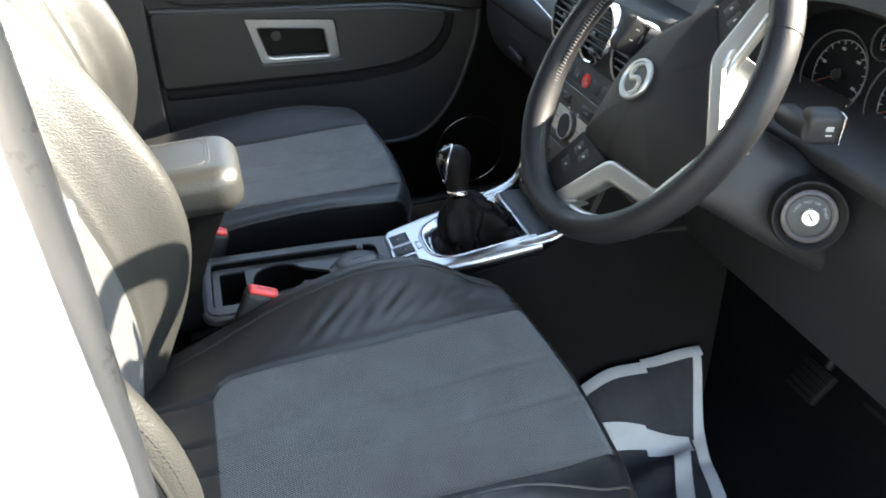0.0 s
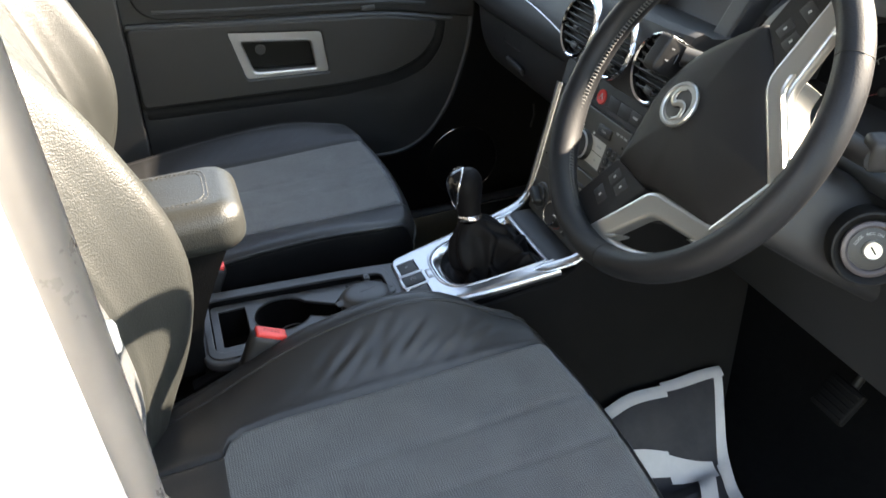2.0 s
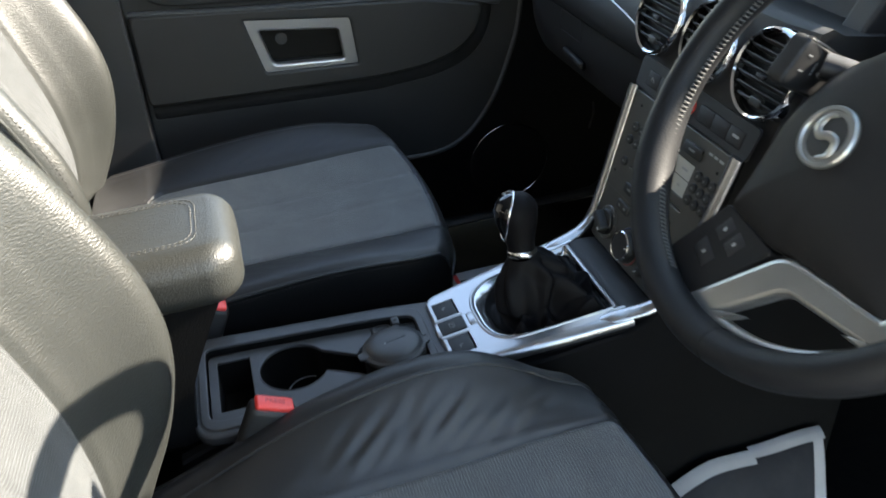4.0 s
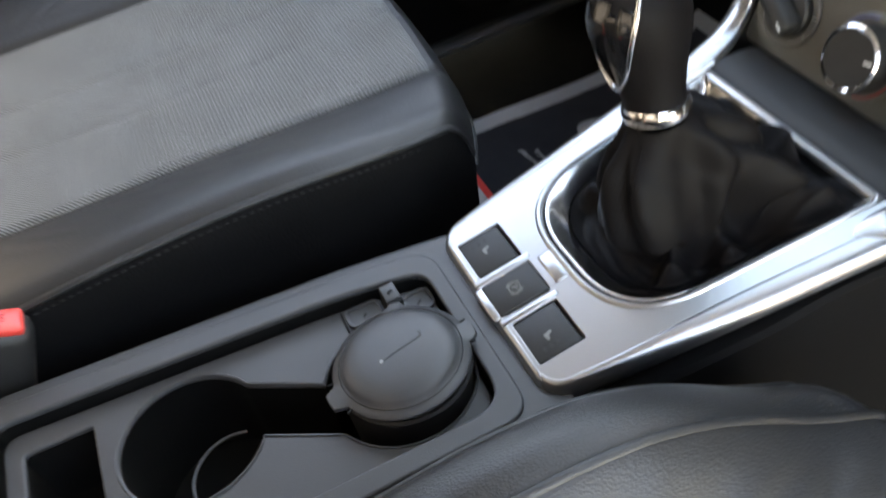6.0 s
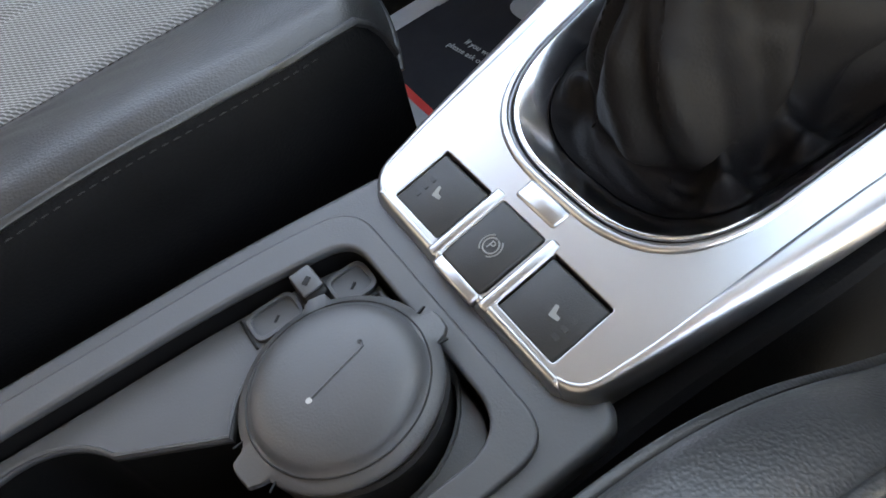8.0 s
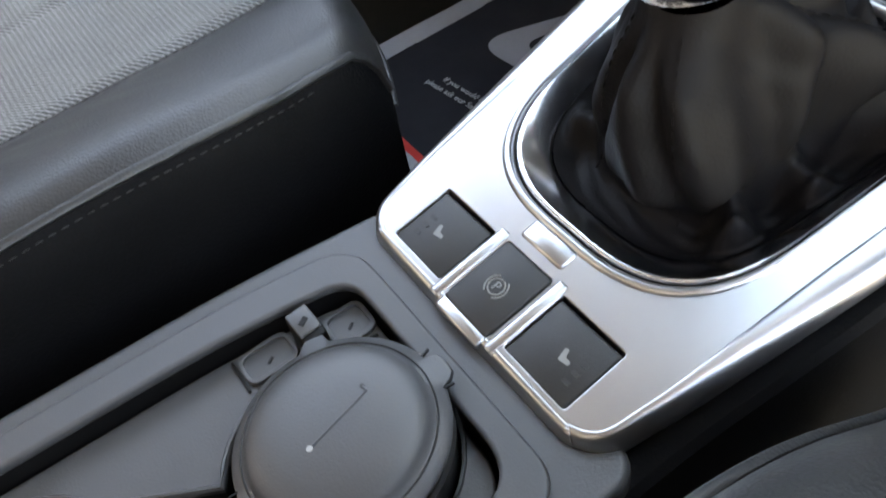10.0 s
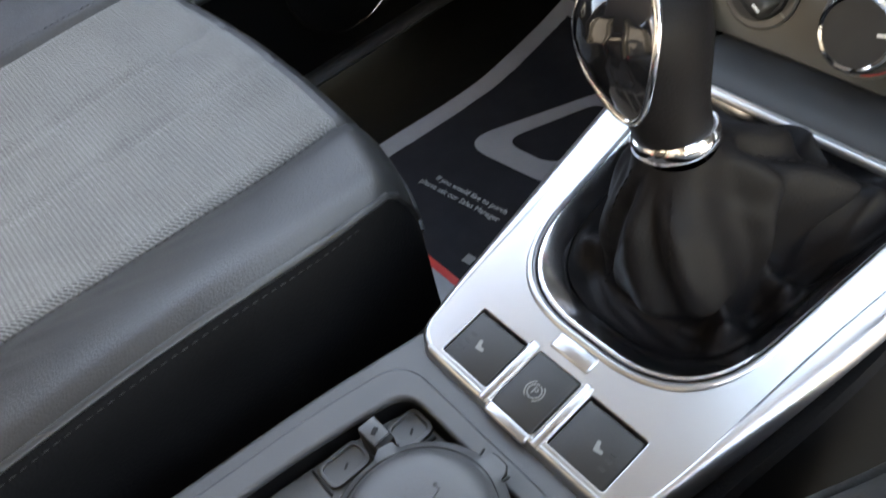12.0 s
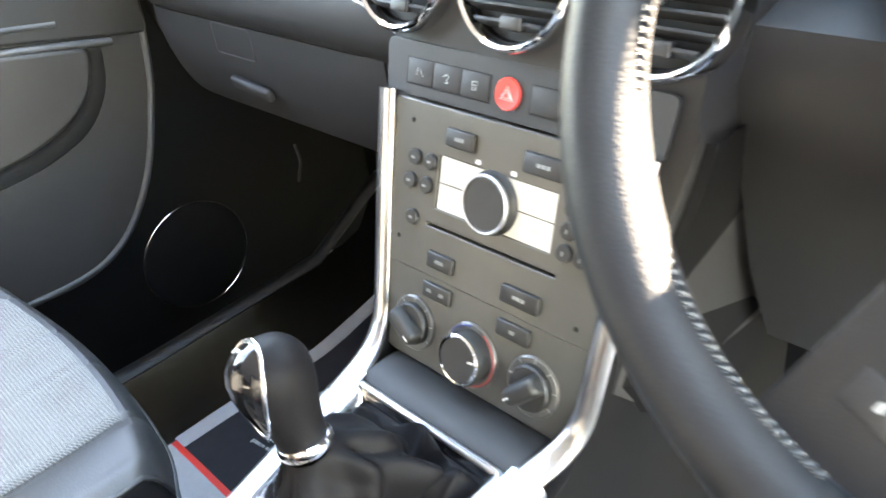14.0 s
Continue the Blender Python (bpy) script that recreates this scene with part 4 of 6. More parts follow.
# rails that climb beside the fascia
for s in (-1, 1):
    path = spline([(0.010, s * 0.0795, 0.3795), (0.045, s * 0.0838, 0.3864), (0.070, s * 0.0880, 0.3916), (0.090, s * 0.0940, 0.3990), (0.1055, s * 0.0995, 0.4140), (0.1160, s * 0.1025, 0.4410), (0.1355, s * 0.1070, 0.505), (0.1600, s * 0.1118, 0.586)], 5)
    k = len(path)
    radii = [0.0112 * (0.35 + 0.65 * sm(0, 6, i)) - 0.0024 * sm(8, 20, i) for i in range(k)]
    ups = []
    for i in range(k):
        q = sm(9, 20, i)
        ups.append((-0.19 * (1 - q) - 0.95 * q, 0, 0.98 * (1 - q) + 0.30 * q))
    tube("rail", path, radii, RAIL_SILVER, trim, 16, False, 0.55, ups, "satin silver rail")

# gear lever with its gaiter
gear = thing("gear_lever", (-0.03, 0, 0.37), "black leather gear lever with gaiter and chrome collar", "gear lever")
n_a, n_v = 144, 52
base_out = np.array(rounded([(cx(-0.0758), -0.0468), (cx(0.0498), -0.0638), (cx(0.0498), 0.0638), (cx(-0.0758), 0.0468)], [0.040, 0.005, 0.005, 0.040], 35))
verts, faces = [], []
top_c = CON.inverted() @ Vector((-0.032, 0.002, 0.4425))
mid_c = Vector((cx(-0.024), 0.0))
# slack leather: folds that run out to the corners (direction, half width, height), and creases down the sleeve (direction, half width, depth, twist)
CORNERS = [(-38, 17, 0.022), (44, 16, 0.016), (-120, 13, 0.016), (124, 14, 0.009), (-80, 11, 0.010), (-8, 9, 0.006)]
CREASES_DOWN = [(-66, 19, 0.0085, 62), (-18, 18, 0.0080, -48), (30, 18, 0.0055, 36), (88, 17, 0.0045, -30), (150, 18, 0.0045, 34), (-140, 17, 0.0060, -52)]
PART_OUT = [(0.0, 1.0), (0.10, 0.87), (0.22, 0.69), (0.32, 0.56), (0.40, 0.54), (0.48, 0.61), (0.56, 0.60), (0.66, 0.52), (0.76, 0.39), (0.86, 0.23), (0.94, 0.09), (1.0, 0.0)]
RISE = [(0.0, -0.0085), (0.06, -0.0105), (0.16, -0.0125), (0.28, -0.0120), (0.36, -0.0070), (0.44, 0.0010), (0.52, 0.0110), (0.60, 0.0210), (0.70, 0.0335), (0.80, 0.0445), (0.90, 0.0545), (1.0, 0.0655)]
soft_table = lambda table, t: sum(lerp_table(table, t + d) for d in (-0.03, -0.015, 0.0, 0.015, 0.03)) / 5 if 0.03 < t < 0.97 else lerp_table(table, t)
wrap = lambda d: (d + 180) % 360 - 180
peri = np.concatenate([[0.0], np.cumsum(np.hypot(*(np.roll(base_out, -1, 0) - base_out).T))])
ring_x = np.interp(np.linspace(0, peri[-1], n_a, endpoint=False), peri, np.append(base_out[:, 0], base_out[0, 0]))
ring_y = np.interp(np.linspace(0, peri[-1], n_a, endpoint=False), peri, np.append(base_out[:, 1], base_out[0, 1]))
for j in range(n_v + 1):
    t = j / n_v
    for i in range(n_a):
        bx, by = float(ring_x[i]), float(ring_y[i])
        a = math.degrees(math.atan2(by, bx - mid_c.x))
        c = top_c.xy.lerp(mid_c, 1 - sm(0.2, 0.75, t))
        reach = math.hypot(bx - c.x, by - c.y)
        r = 0.0165 + (reach - 0.0165) * soft_table(PART_OUT, t)
        z = soft_table(RISE, t) * (top_c.z / 0.0655 if t > 0.5 else 1.0)
        skirt, sleeve = sm(0.02, 0.14, t) * sm(0.56, 0.34, t), sm(0.34, 0.52, t) * sm(1.0, 0.80, t)
        ang = radians(a)
        r += sleeve * (0.0040 * math.sin(2 * ang + 0.9) + 0.0030 * math.sin(3 * ang + 2.0 + 2 * t))
        for a0, wd, hi in CORNERS:
            e = wrap(a - a0 - 10 * (t - 0.3)) / wd
            ridge = (1 - abs(e)) ** 2 * (1 + 2 * abs(e)) if abs(e) < 1 else 0.0
            z += hi * skirt * (ridge - 0.22 * math.exp(-((abs(e) - 1.4) / 0.5) ** 2))
            r += 0.12 * hi * ridge * sm(0.30, 0.45, t) * sm(0.85, 0.55, t)
        for a0, wd, deep, tw in CREASES_DOWN:
            e = wrap(a - a0 - tw * (t - 0.4)) / wd
            r -= deep * sleeve * (math.exp(-(e * 2.2) ** 2) - 0.45 * math.exp(-((abs(e) - 1.0) / 0.5) ** 2))
        hump = math.exp(-((t - 0.10) / 0.06) ** 2) * math.exp(-(wrap(a + 2) / 20) ** 2)         # slack roll that lies over the front bar
        z += 0.016 * hump
        z += 0.0010 * (skirt + sleeve) * math.sin(ang * 7 + t * 19) * math.sin(t * 23 + ang * 3)
        if t == 0:
            x, y = bx, by
        else:
            d = Vector((bx - c.x, by - c.y)) / reach
            x, y = c.x + d.x * r + 0.012 * hump, c.y + d.y * r
        verts.append((x, y, z))
for j in range(n_v):
    for i in range(n_a):
        a, b = j * n_a + i, j * n_a + (i + 1) % n_a
        faces.append((a, b, b + n_a, a + n_a))
raw("gaiter", verts, faces, GAITER, gear, "wrinkled black leather gaiter", True, CON, 80)
for i0 in (8, 52, 88, 132):
    line = [CON @ Vector(verts[j * n_a + i0]) for j in range(14, n_v - 1)]
    stitches("stitching", [p + Vector((0, 0, 0.0006)) for p in line], 0.003, 0.002, 0.0005, GAITER, gear)
lathe("collar", [(0.0160, 0.0), (0.0176, 0.001), (0.0183, 0.003), (0.0183, 0.0065), (0.0174, 0.0085), (0.015, 0.009)], pose(-0.0320, 0.002, 0.4400, -15, 0, 0), CHROME, gear, 32, "chrome collar")
KNOB = pose(-0.0320, 0.0045, 0.4480, -19, -2, 0)
KNOB_R = [(-0.004, 0.0160), (0.004, 0.0166), (0.012, 0.0180), (0.022, 0.0208), (0.034, 0.0244), (0.044, 0.0258), (0.052, 0.0252), (0.059, 0.0222), (0.064, 0.0178), (0.0675, 0.0120), (0.0695, 0.0)]


def knob_surface(d, off=0.0):
    """The point of the pear-shaped knob in direction d from its middle."""
    lo, hi = 0.004, 0.06
    for _ in range(26):
        q = (lo + hi) / 2
        z = 0.036 + d[2] * q
        r = math.hypot(d[0] * q, d[1] * q / 0.95)
        if -0.004 < z < 0.0695 and r < lerp_table(KNOB_R, z):
            lo = q
        else:
            hi = q
    return Vector((d[0] * (lo + off), d[1] * (lo + off), 0.036 + d[2] * (lo + off)))


v = []
prof = spline(KNOB_R, 3)
knob = lathe("knob", [(max(r, 0.0), z) for z, r in prof], KNOB, GAITER, gear, 44, "black leather gear knob with gloss insert", (1, 0.95), 80)
kd = Vector((-0.86, 0.0, 0.51))
ku, kv = Vector((0, 1, 0)), Vector((0.51, 0.0, 0.86))
v, f = [], []
K, NA = 14, 48
for k in range(K + 1):
    for i in range(NA):
        a = 2 * math.pi * i / NA
        half = math.hypot(52 * math.cos(a), (84 if math.sin(a) < 0 else 62) * math.sin(a)) * k / K
        w = ku * math.cos(a) * 52 + kv * math.sin(a) * (84 if math.sin(a) < 0 else 62)
        w.normalize()
        g = radians(half)
        v.append(knob_surface(kd * math.cos(g) + w * math.sin(g), 0.0013 if k < K else -0.0006))
f = [(k * NA + i, k * NA + (i + 1) % NA, (k + 1) * NA + (i + 1) % NA, (k + 1) * NA + i) for k in range(K) for i in range(NA)]
raw("knob_insert", v, f, GLOSS_BLACK, knob, "gloss black insert", True, KNOB, 80)
tube("chrome_edge", [KNOB @ (p * 1.0) for p in v[(K - 1) * NA:K * NA]], 0.0016, CHROME, knob, 8, True, label="chrome edge")
for i, (x, y) in enumerate(((0.004, 0.0065), (-0.009, 0.0065), (0.004, 0.0), (-0.009, 0.0), (0.004, -0.0065), (-0.009, -0.0065))):
    d = (Vector((x * 0.8 - 0.006, y, 0.0745)) - Vector((0, 0, 0.036))).normalized()
    p = knob_surface(d, 0.0017)
    lettering("print_mark", str(i + 1), 0.0048, KNOB @ basis(p, (0, -1, 0), (0.9, 0, 0.35)), PRINT, knob)

# seat-belt buckles
def buckle(at, turn):
    ob = thing("belt_buckle", at, "black seat-belt buckle with red press button", "seat-belt buckle", "seat-belt buckles")
    m = pose(*at, 0, 0, turn) @ pose(0, 0, 0, 0, 24, 0)
    body = box("body", (0.050, 0.026, 0.105), m @ pose(0, 0, -0.035), PLASTIC, ob, 0.008, "", 3, (1.0, 0.95))
    b = box("press_button", (0.040, 0.019, 0.008), m @ pose(0, 0, 0.0175), RED, body, 0.0030, "red press button", 3)
    lettering("print_mark", "PRESS", 0.0085, m @ pose(0, 0, 0.0217), material("dark_red_print", (0.42, 0.02, 0.02), 0.4) if "dark_red_print" not in bpy.data.materials else bpy.data.materials["dark_red_print"], b)
    tube("webbing_stalk", [m @ Vector((0, 0, -0.08)), m @ Vector((-0.012, 0, -0.15)), m @ Vector((-0.02, 0, -0.26))], 0.014, PLASTIC_HOLE, ob, 8, False, 0.4)
    return ob


buckle((-0.354, -0.112, 0.385), 0)
buckle((-0.410, 0.112, 0.369), 0)


# ---- dashboard ----
dash = thing("dashboard", (0.3, 0, 0.5), "charcoal plastic dashboard with round chrome-ringed vents", "dashboard")
FAS = basis((0.139, 0, 0.50), (0, -1, 0), (0.32, 0, 1.0))       # fascia: x to the driver, y up the slope, z out of it

# passenger side: padded top, ledge, glove-box front; unseen top raised to shade the cushion
pp = [(0.350, 0.415), (0.310, 0.425), (0.276, 0.448), (0.250, 0.490), (0.239, 0.530), (0.236, 0.562), (0.228, 0.572), (0.212, 0.582), (0.205, 0.600), (0.208, 0.625), (0.222, 0.655), (0.25, 0.700), (0.30, 0.742),
      (0.40, 0.805), (0.50, 0.850), (0.60, 0.850), (0.86, 0.765), (0.86, 0.38), (0.46, 0.35), (0.38, 0.40)]


def passenger_bend(x, y, z):
    q = sm(0.62, 0.79, y)
    front = 1 if x < 0.45 else 0
    return (x + 0.05 * q * front - 0.012 * sm(0.30, 0.15, y) * front * sm(0.60, 0.70, z), y, z)


extrude_profile("passenger_panel", pp, 0.128, 0.795, PLASTIC_DASH, dash, 14, "charcoal soft-touch dash", passenger_bend)
GL = basis((0.236, 0.44, 0.475), (0, -1, 0), (0.0, 0, 1.0))
lid_line = [(0.2310, 0.566), (0.2322, 0.530), (0.2420, 0.488), (0.2640, 0.448), (0.2990, 0.424)]
lid_in = [(x + 0.010, z + 0.002) for x, z in lid_line[::-1]]
glove = extrude_profile("glove_box", spline(lid_line, 5) + lid_in, 0.208, 0.675, PLASTIC_DASH, dash, 12, "charcoal glove-box lid curving under",
                        lambda x, y, z: (x + 0.05 * sm(0.62, 0.79, y) - 0.003 * sm(0.004, 0.0, min(y - 0.208, 0.675 - y)) * -1, y, z))
plate("label_recess", [rect(-0.024, 0.072, 0.080, 0.036, 0.006), rect(-0.024, 0.072, 0.0775, 0.0335, 0.005)], 0.0016, GL @ pose(0, 0, 0.0052), PLASTIC_GREY, glove, 0.0)
box("latch", (0.076, 0.015, 0.010), GL @ pose(-0.008, 0.021, 0.004, 12, 0, -4), PLASTIC_DASH, glove, 0.004, "grey glove-box latch")
# decorative line along the dash and the lower gloss band
tube("trim_line", spline([(0.202, 0.140, 0.607), (0.199, 0.19, 0.632), (0.203, 0.31, 0.648), (0.208, 0.45, 0.652), (0.225, 0.62, 0.640), (0.27, 0.74, 0.60)], 8), 0.0011, SILVER, dash, 6, label="thin bright trim line")
# under the dash
box("under_panel", (0.36, 0.62, 0.02), pose(0.60, 0.45, 0.395, 0, -6, 0), PLASTIC_HOLE, dash, 0.004)
tube("cable", spline([(0.30, 0.515, 0.330), (0.297, 0.503, 0.348), (0.30, 0.500, 0.362), (0.30, 0.504, 0.385)], 5), 0.0022, PLASTIC, dash, 6)

# centre stack behind the fascia
cp = [(0.150, 0.396), (0.122, 0.425), (0.1455, 0.50), (0.1745, 0.590), (0.1725, 0.605), (0.2025, 0.7026), (0.208, 0.713), (0.220, 0.716), (0.246, 0.708), (0.300, 0.700), (0.350, 0.765), (0.39, 0.785), (0.86, 0.765), (0.86, 0.34), (0.22, 0.38)]
extrude_profile("centre_panel", cp, -0.128, 0.128, PLASTIC_DASH, dash, 6, "charcoal centre stack",
                lambda x, y, z: (x + (0.012 * (abs(y) / 0.128) ** 4 if x < 0.24 else 0), y * (0.82 + 0.18 * sm(0.44, 0.585, z)) if x < 0.23 else y, z))
# matt black sheets added over the centre stack's window-lit charcoal flanks to darken them
for s in (-1, 1):
    v, f = [], []
    levels = [0.385 + 0.02 * i for i in range(11)]
    for z in levels:
        y = 0.128 * (0.82 + 0.18 * sm(0.44, 0.585, z)) + 0.0055
        x0 = lerp_table([(0.385, 0.165), (0.40, 0.158), (0.425, 0.142), (0.50, 0.164), (0.585, 0.194)], z)
        v += [(x0, s * (y - 0.006), z), (x0 + 0.004, s * y, z), (0.24, s * y, z), (0.33, s * y, z)]
    f = [(4 * j + i, 4 * j + i + 1, 4 * j + 5 + i, 4 * j + 4 + i)[::s] for j in range(len(levels) - 1) for i in range(3)]
    raw("stack_flank_cover", v, f, LOWER_BLACK, dash, "matt black sheet over the centre stack flank, darkening it")
# ramp between gear panel and fascia
extrude_profile("ramp", [(0.0610, 0.385), (0.0614, 0.3900), (0.064, 0.3925), (0.074, 0.3940), (0.086, 0.3940), (0.096, 0.3930), (0.104, 0.3910), (0.108, 0.386), (0.108, 0.36), (0.0610, 0.36)], -0.0775, 0.0775, PLASTIC, dash, 1, "smooth charcoal ramp")
# round vents
for k, y in enumerate((0.104, 0.0, -0.104)):
    vm = FAS @ pose(-y, 0.176, 0.004)
    vent = lathe("air_vent", [(0.0475, -0.006), (0.0475, 0.006), (0.0465, 0.0098), (0.0442, 0.0118), (0.0420, 0.0100), (0.0415, -0.005)], vm, CHROME, dash, 48, "round air vent with chrome ring")
    lathe("vent_throat", [(0.0416, -0.004), (0.0416, 0.0005), (0.040, 0.001), (0.039, -0.003)], vm @ pose(0, 0, 0.0015), PLASTIC_HOLE, vent, 40)
    for i in range(-3, 4):
        w = 2 * math.sqrt(max(0.0405 ** 2 - (i * 0.0098) ** 2, 1e-6))
        box("slat", (w, 0.0022, 0.010), vm @ pose(0, i * 0.0098, 0.0035, -28, 0, 0), PLASTIC, vent, 0.0006)
    box("tab", (0.013, 0.006, 0.006), vm @ pose(0.0, -0.003, 0.0105), PLASTIC, vent, 0.0016)
    box("tab", (0.018, 0.009, 0.006), vm @ pose(0.004, -0.028, 0.0065), BUTTON, vent, 0.0016)

# information screen on the dash top
IS = basis((0.300, -0.012, 0.722), (0, -1, 0), (0.6, 0, 1.0))
screen_frame = plate("screen_frame", [rect(0, 0, 0.205, 0.118, 0.020, 6), rect(0, 0.002, 0.155, 0.088, 0.008, 6)], 0.050, IS @ pose(0, 0, 0.012), PLASTIC_DASH, dash, 0.004, "charcoal screen hood")
plate("screen", [rect(0, 0.002, 0.158, 0.091, 0.005)], 0.004, IS @ pose(0, 0, -0.020), SCREEN, screen_frame, 0.0, "dark reddish information screen")

# driver's side: lower panel, binnacle, instruments
# the unseen top follows the passenger side's raised, sun-blocking height
dp = [(0.300, 0.38), (0.262, 0.46), (0.232, 0.56), (0.225, 0.610), (0.240, 0.640), (0.300, 0.655), (0.318, 0.66), (0.318, 0.730), (0.40, 0.790), (0.50, 0.845), (0.60, 0.850), (0.86, 0.765), (0.86, 0.36), (0.40, 0.34)]
extrude_profile("driver_panel", dp, -0.780, -0.128, PLASTIC, dash, 10, "charcoal driver's dash", lambda x, y, z: (x + (0.04 * sm(-0.62, -0.78, y) if x < 0.33 else 0), y, z))
hood = []
for i in range(25):
    a = math.pi * i / 24
    hood.append((math.cos(a), math.sin(a) ** 0.55))
v, f = [], []
cowl = ((0.318, 0.146, 0.088), (0.250, 0.152, 0.092), (0.232, 0.156, 0.095), (0.225, 0.163, 0.101), (0.228, 0.186, 0.114), (0.242, 0.214, 0.123), (0.275, 0.230, 0.129), (0.42, 0.236, 0.114))
for x, w, h in cowl:
    v += [(x + 0.055 * q * sm(0.32, 0.26, x), -0.400 + w * c, 0.690 + h * q) for c, q in hood]
f = [(r * 25 + i, r * 25 + i + 1, (r + 1) * 25 + i + 1, (r + 1) * 25 + i) for r in range(len(cowl) - 1) for i in range(24)]
raw("binnacle_hood", v, f, PLASTIC_DASH, dash, "charcoal instrument hood", True, None, 60)
box("binnacle_floor", (0.115, 0.33, 0.02), pose(0.262, -0.400, 0.672, 0, -10, 0), PLASTIC, dash, 0.006)
GA = basis((0.300, -0.403, 0.710), (0, -1, 0), (0.25, 0, 1.0))
plate("instrument_face", [rect(0, 0.02, 0.30, 0.12, 0.03, 6)], 0.006, GA @ pose(0, 0, -0.006), LOWER_BLACK, dash, 0.001, "matt black instrument face")
for gx, gy, gr in ((0.052, -0.002, 0.047), (-0.052, -0.002, 0.047), (0.0, 0.048, 0.019)):
    circle = lambda r, z, a0, a1, k: [GA @ Vector((gx + r * math.cos(a), gy + r * math.sin(a), z)) for a in np.linspace(a0, a1, k)]
    g = tube("gauge_ring", circle(gr, 0.006, 0, 2 * math.pi * 47 / 48, 48), 0.0008, DIAL_RING, dash, 6, True, label="thin grey gauge ring")
    tube("gauge_arc", circle(gr * 0.985, 0.0065, -2.5, -0.5, 22), 0.0011, CHROME, g, 6)
    tube("scale_arc", circle(gr * 0.80, -0.0030, -0.7, 3.84, 40), 0.00045, PRINT_DIM, g, 4)
    count = 19 if gr > 0.03 else 7
    for i in range(count):
        a = math.radians(225 - i * 270 / (count - 1))
        long = 0.0052 if i % 2 == 0 else 0.003
        box("tick", (long * (1 if gr > 0.03 else 0.6), 0.0009, 0.0006), GA @ pose(gx + (gr * 0.80 - long / 2) * math.cos(a), gy + (gr * 0.80 - long / 2) * math.sin(a), -0.0027, 0, 0, math.degrees(a)), PRINT_DIM, g, 0.0)
        if i % 4 == 0 and gr > 0.03:
            box("print_bar", (0.0052, 0.0030, 0.0004), GA @ pose(gx + gr * 0.60 * math.cos(a), gy + gr * 0.60 * math.sin(a), -0.0028), PRINT_DIM, g, 0.0)
    box("needle", (gr * 0.72, 0.0013, 0.0010), GA @ pose(gx - gr * 0.30, gy - gr * 0.18, -0.001, 0, 0, 31), NEEDLE, g, 0.0003, "dull red needle")
    lathe("needle_hub", [(gr * 0.15, -0.003), (gr * 0.15, 0.001), (gr * 0.11, 0.0025), (0.0, 0.0025)], GA @ pose(gx, gy, 0), PLASTIC_HOLE, g, 20)

# buttons strip over the radio
strip = plate("switch_strip", [rounded([(-0.118, 0.0865), (0.118, 0.0865), (0.121, 0.124), (-0.121, 0.124)], 0.006)], 0.004, FAS @ pose(0, 0, 0.0006), PLASTIC_DASH, dash, 0.0004, "charcoal switch strip")
ICONS = {-0.084: [[(-0.003, -0.0025), (-0.003, 0.003), (0.0, 0.0022), (-0.0028, 0.0004)], [(0.001, 0.0015), (0.003, -0.002), (0.0035, -0.0028)]],
         -0.057: [[(-0.003, 0.001), (0.0, 0.003), (0.0022, 0.0012), (0.0, -0.0008), (0.002, -0.0028), (-0.001, -0.003)]],
         -0.030: [[(-0.002, 0.0028), (0.002, 0.0028), (0.002, 0.0004), (-0.002, 0.0004), (-0.002, 0.0028)], [(-0.0015, -0.0008), (-0.0022, -0.002), (-0.001, -0.0034)], [(0.0015, -0.0008), (0.0006, -0.002), (0.0018, -0.0034)]]}
for x, w in ((-0.084, 0.0262), (-0.057, 0.0264), (-0.030, 0.0262), (0.033, 0.0272), (0.0615, 0.0284), (0.090, 0.0270)):
    b = box("push_button", (w, 0.0184, 0.004), FAS @ pose(x, 0.1035, -0.0006), PLASTIC_DASH, strip, 0.0010)
    for stroke in ICONS.get(x, ()):
        tube("print_line", [FAS @ Vector((x + px, 0.1035 + py, 0.0016)) for px, py in stroke], 0.0004, PRINT_GREY, b, 4)
for x, w in ((-0.057, 0.0825), (0.0615, 0.0845)):
    box("button_gap", (w, 0.0196, 0.0020), FAS @ pose(x, 0.1035, -0.0002), PLASTIC_HOLE, strip, 0.0)
box("print_bar", (0.011, 0.0030, 0.0003), FAS @ pose(0.0905, 0.1045, 0.0015), PRINT_GREY, strip, 0.0)
hz = lathe("hazard_button", [(0.0108, -0.003), (0.0108, 0.001), (0.0101, 0.0018), (0.0085, 0.0015), (0.0, 0.0014)], FAS @ pose(0, 0.1035, 0.001), RED, strip, 36, "round red hazard button")
for k in (1.0, 0.62):
    tri = [(0.0060 * k * math.cos(a), 0.0060 * k * math.sin(a) - 0.0008, 0.0027) for a in (math.pi / 2, math.pi * 7 / 6, math.pi * 11 / 6)]
    tube("print_line", [FAS @ Vector((p[0], 0.1035 + p[1], p[2])) for p in tri], 0.00035, PRINT, hz, 4, True)

# ---- radio ----
radio = thing("car_radio", (0.14, 0, 0.52), "champagne grey radio with pale display and round volume knob", "car radio")
face_o = rounded([(-0.0950, -0.0405), (0.0950, -0.0405), (0.1045, 0.0835), (-0.1030, 0.0835)], 0.003)
plate("face", [face_o, rect(0.0, 0.0310, 0.1085, 0.0415, 0.0015), rect(0.0, -0.0022, 0.122, 0.0044, 0.001)], 0.010, FAS @ pose(0, 0, 0.004), FASCIA, radio, 0.0012, "champagne grey radio face")
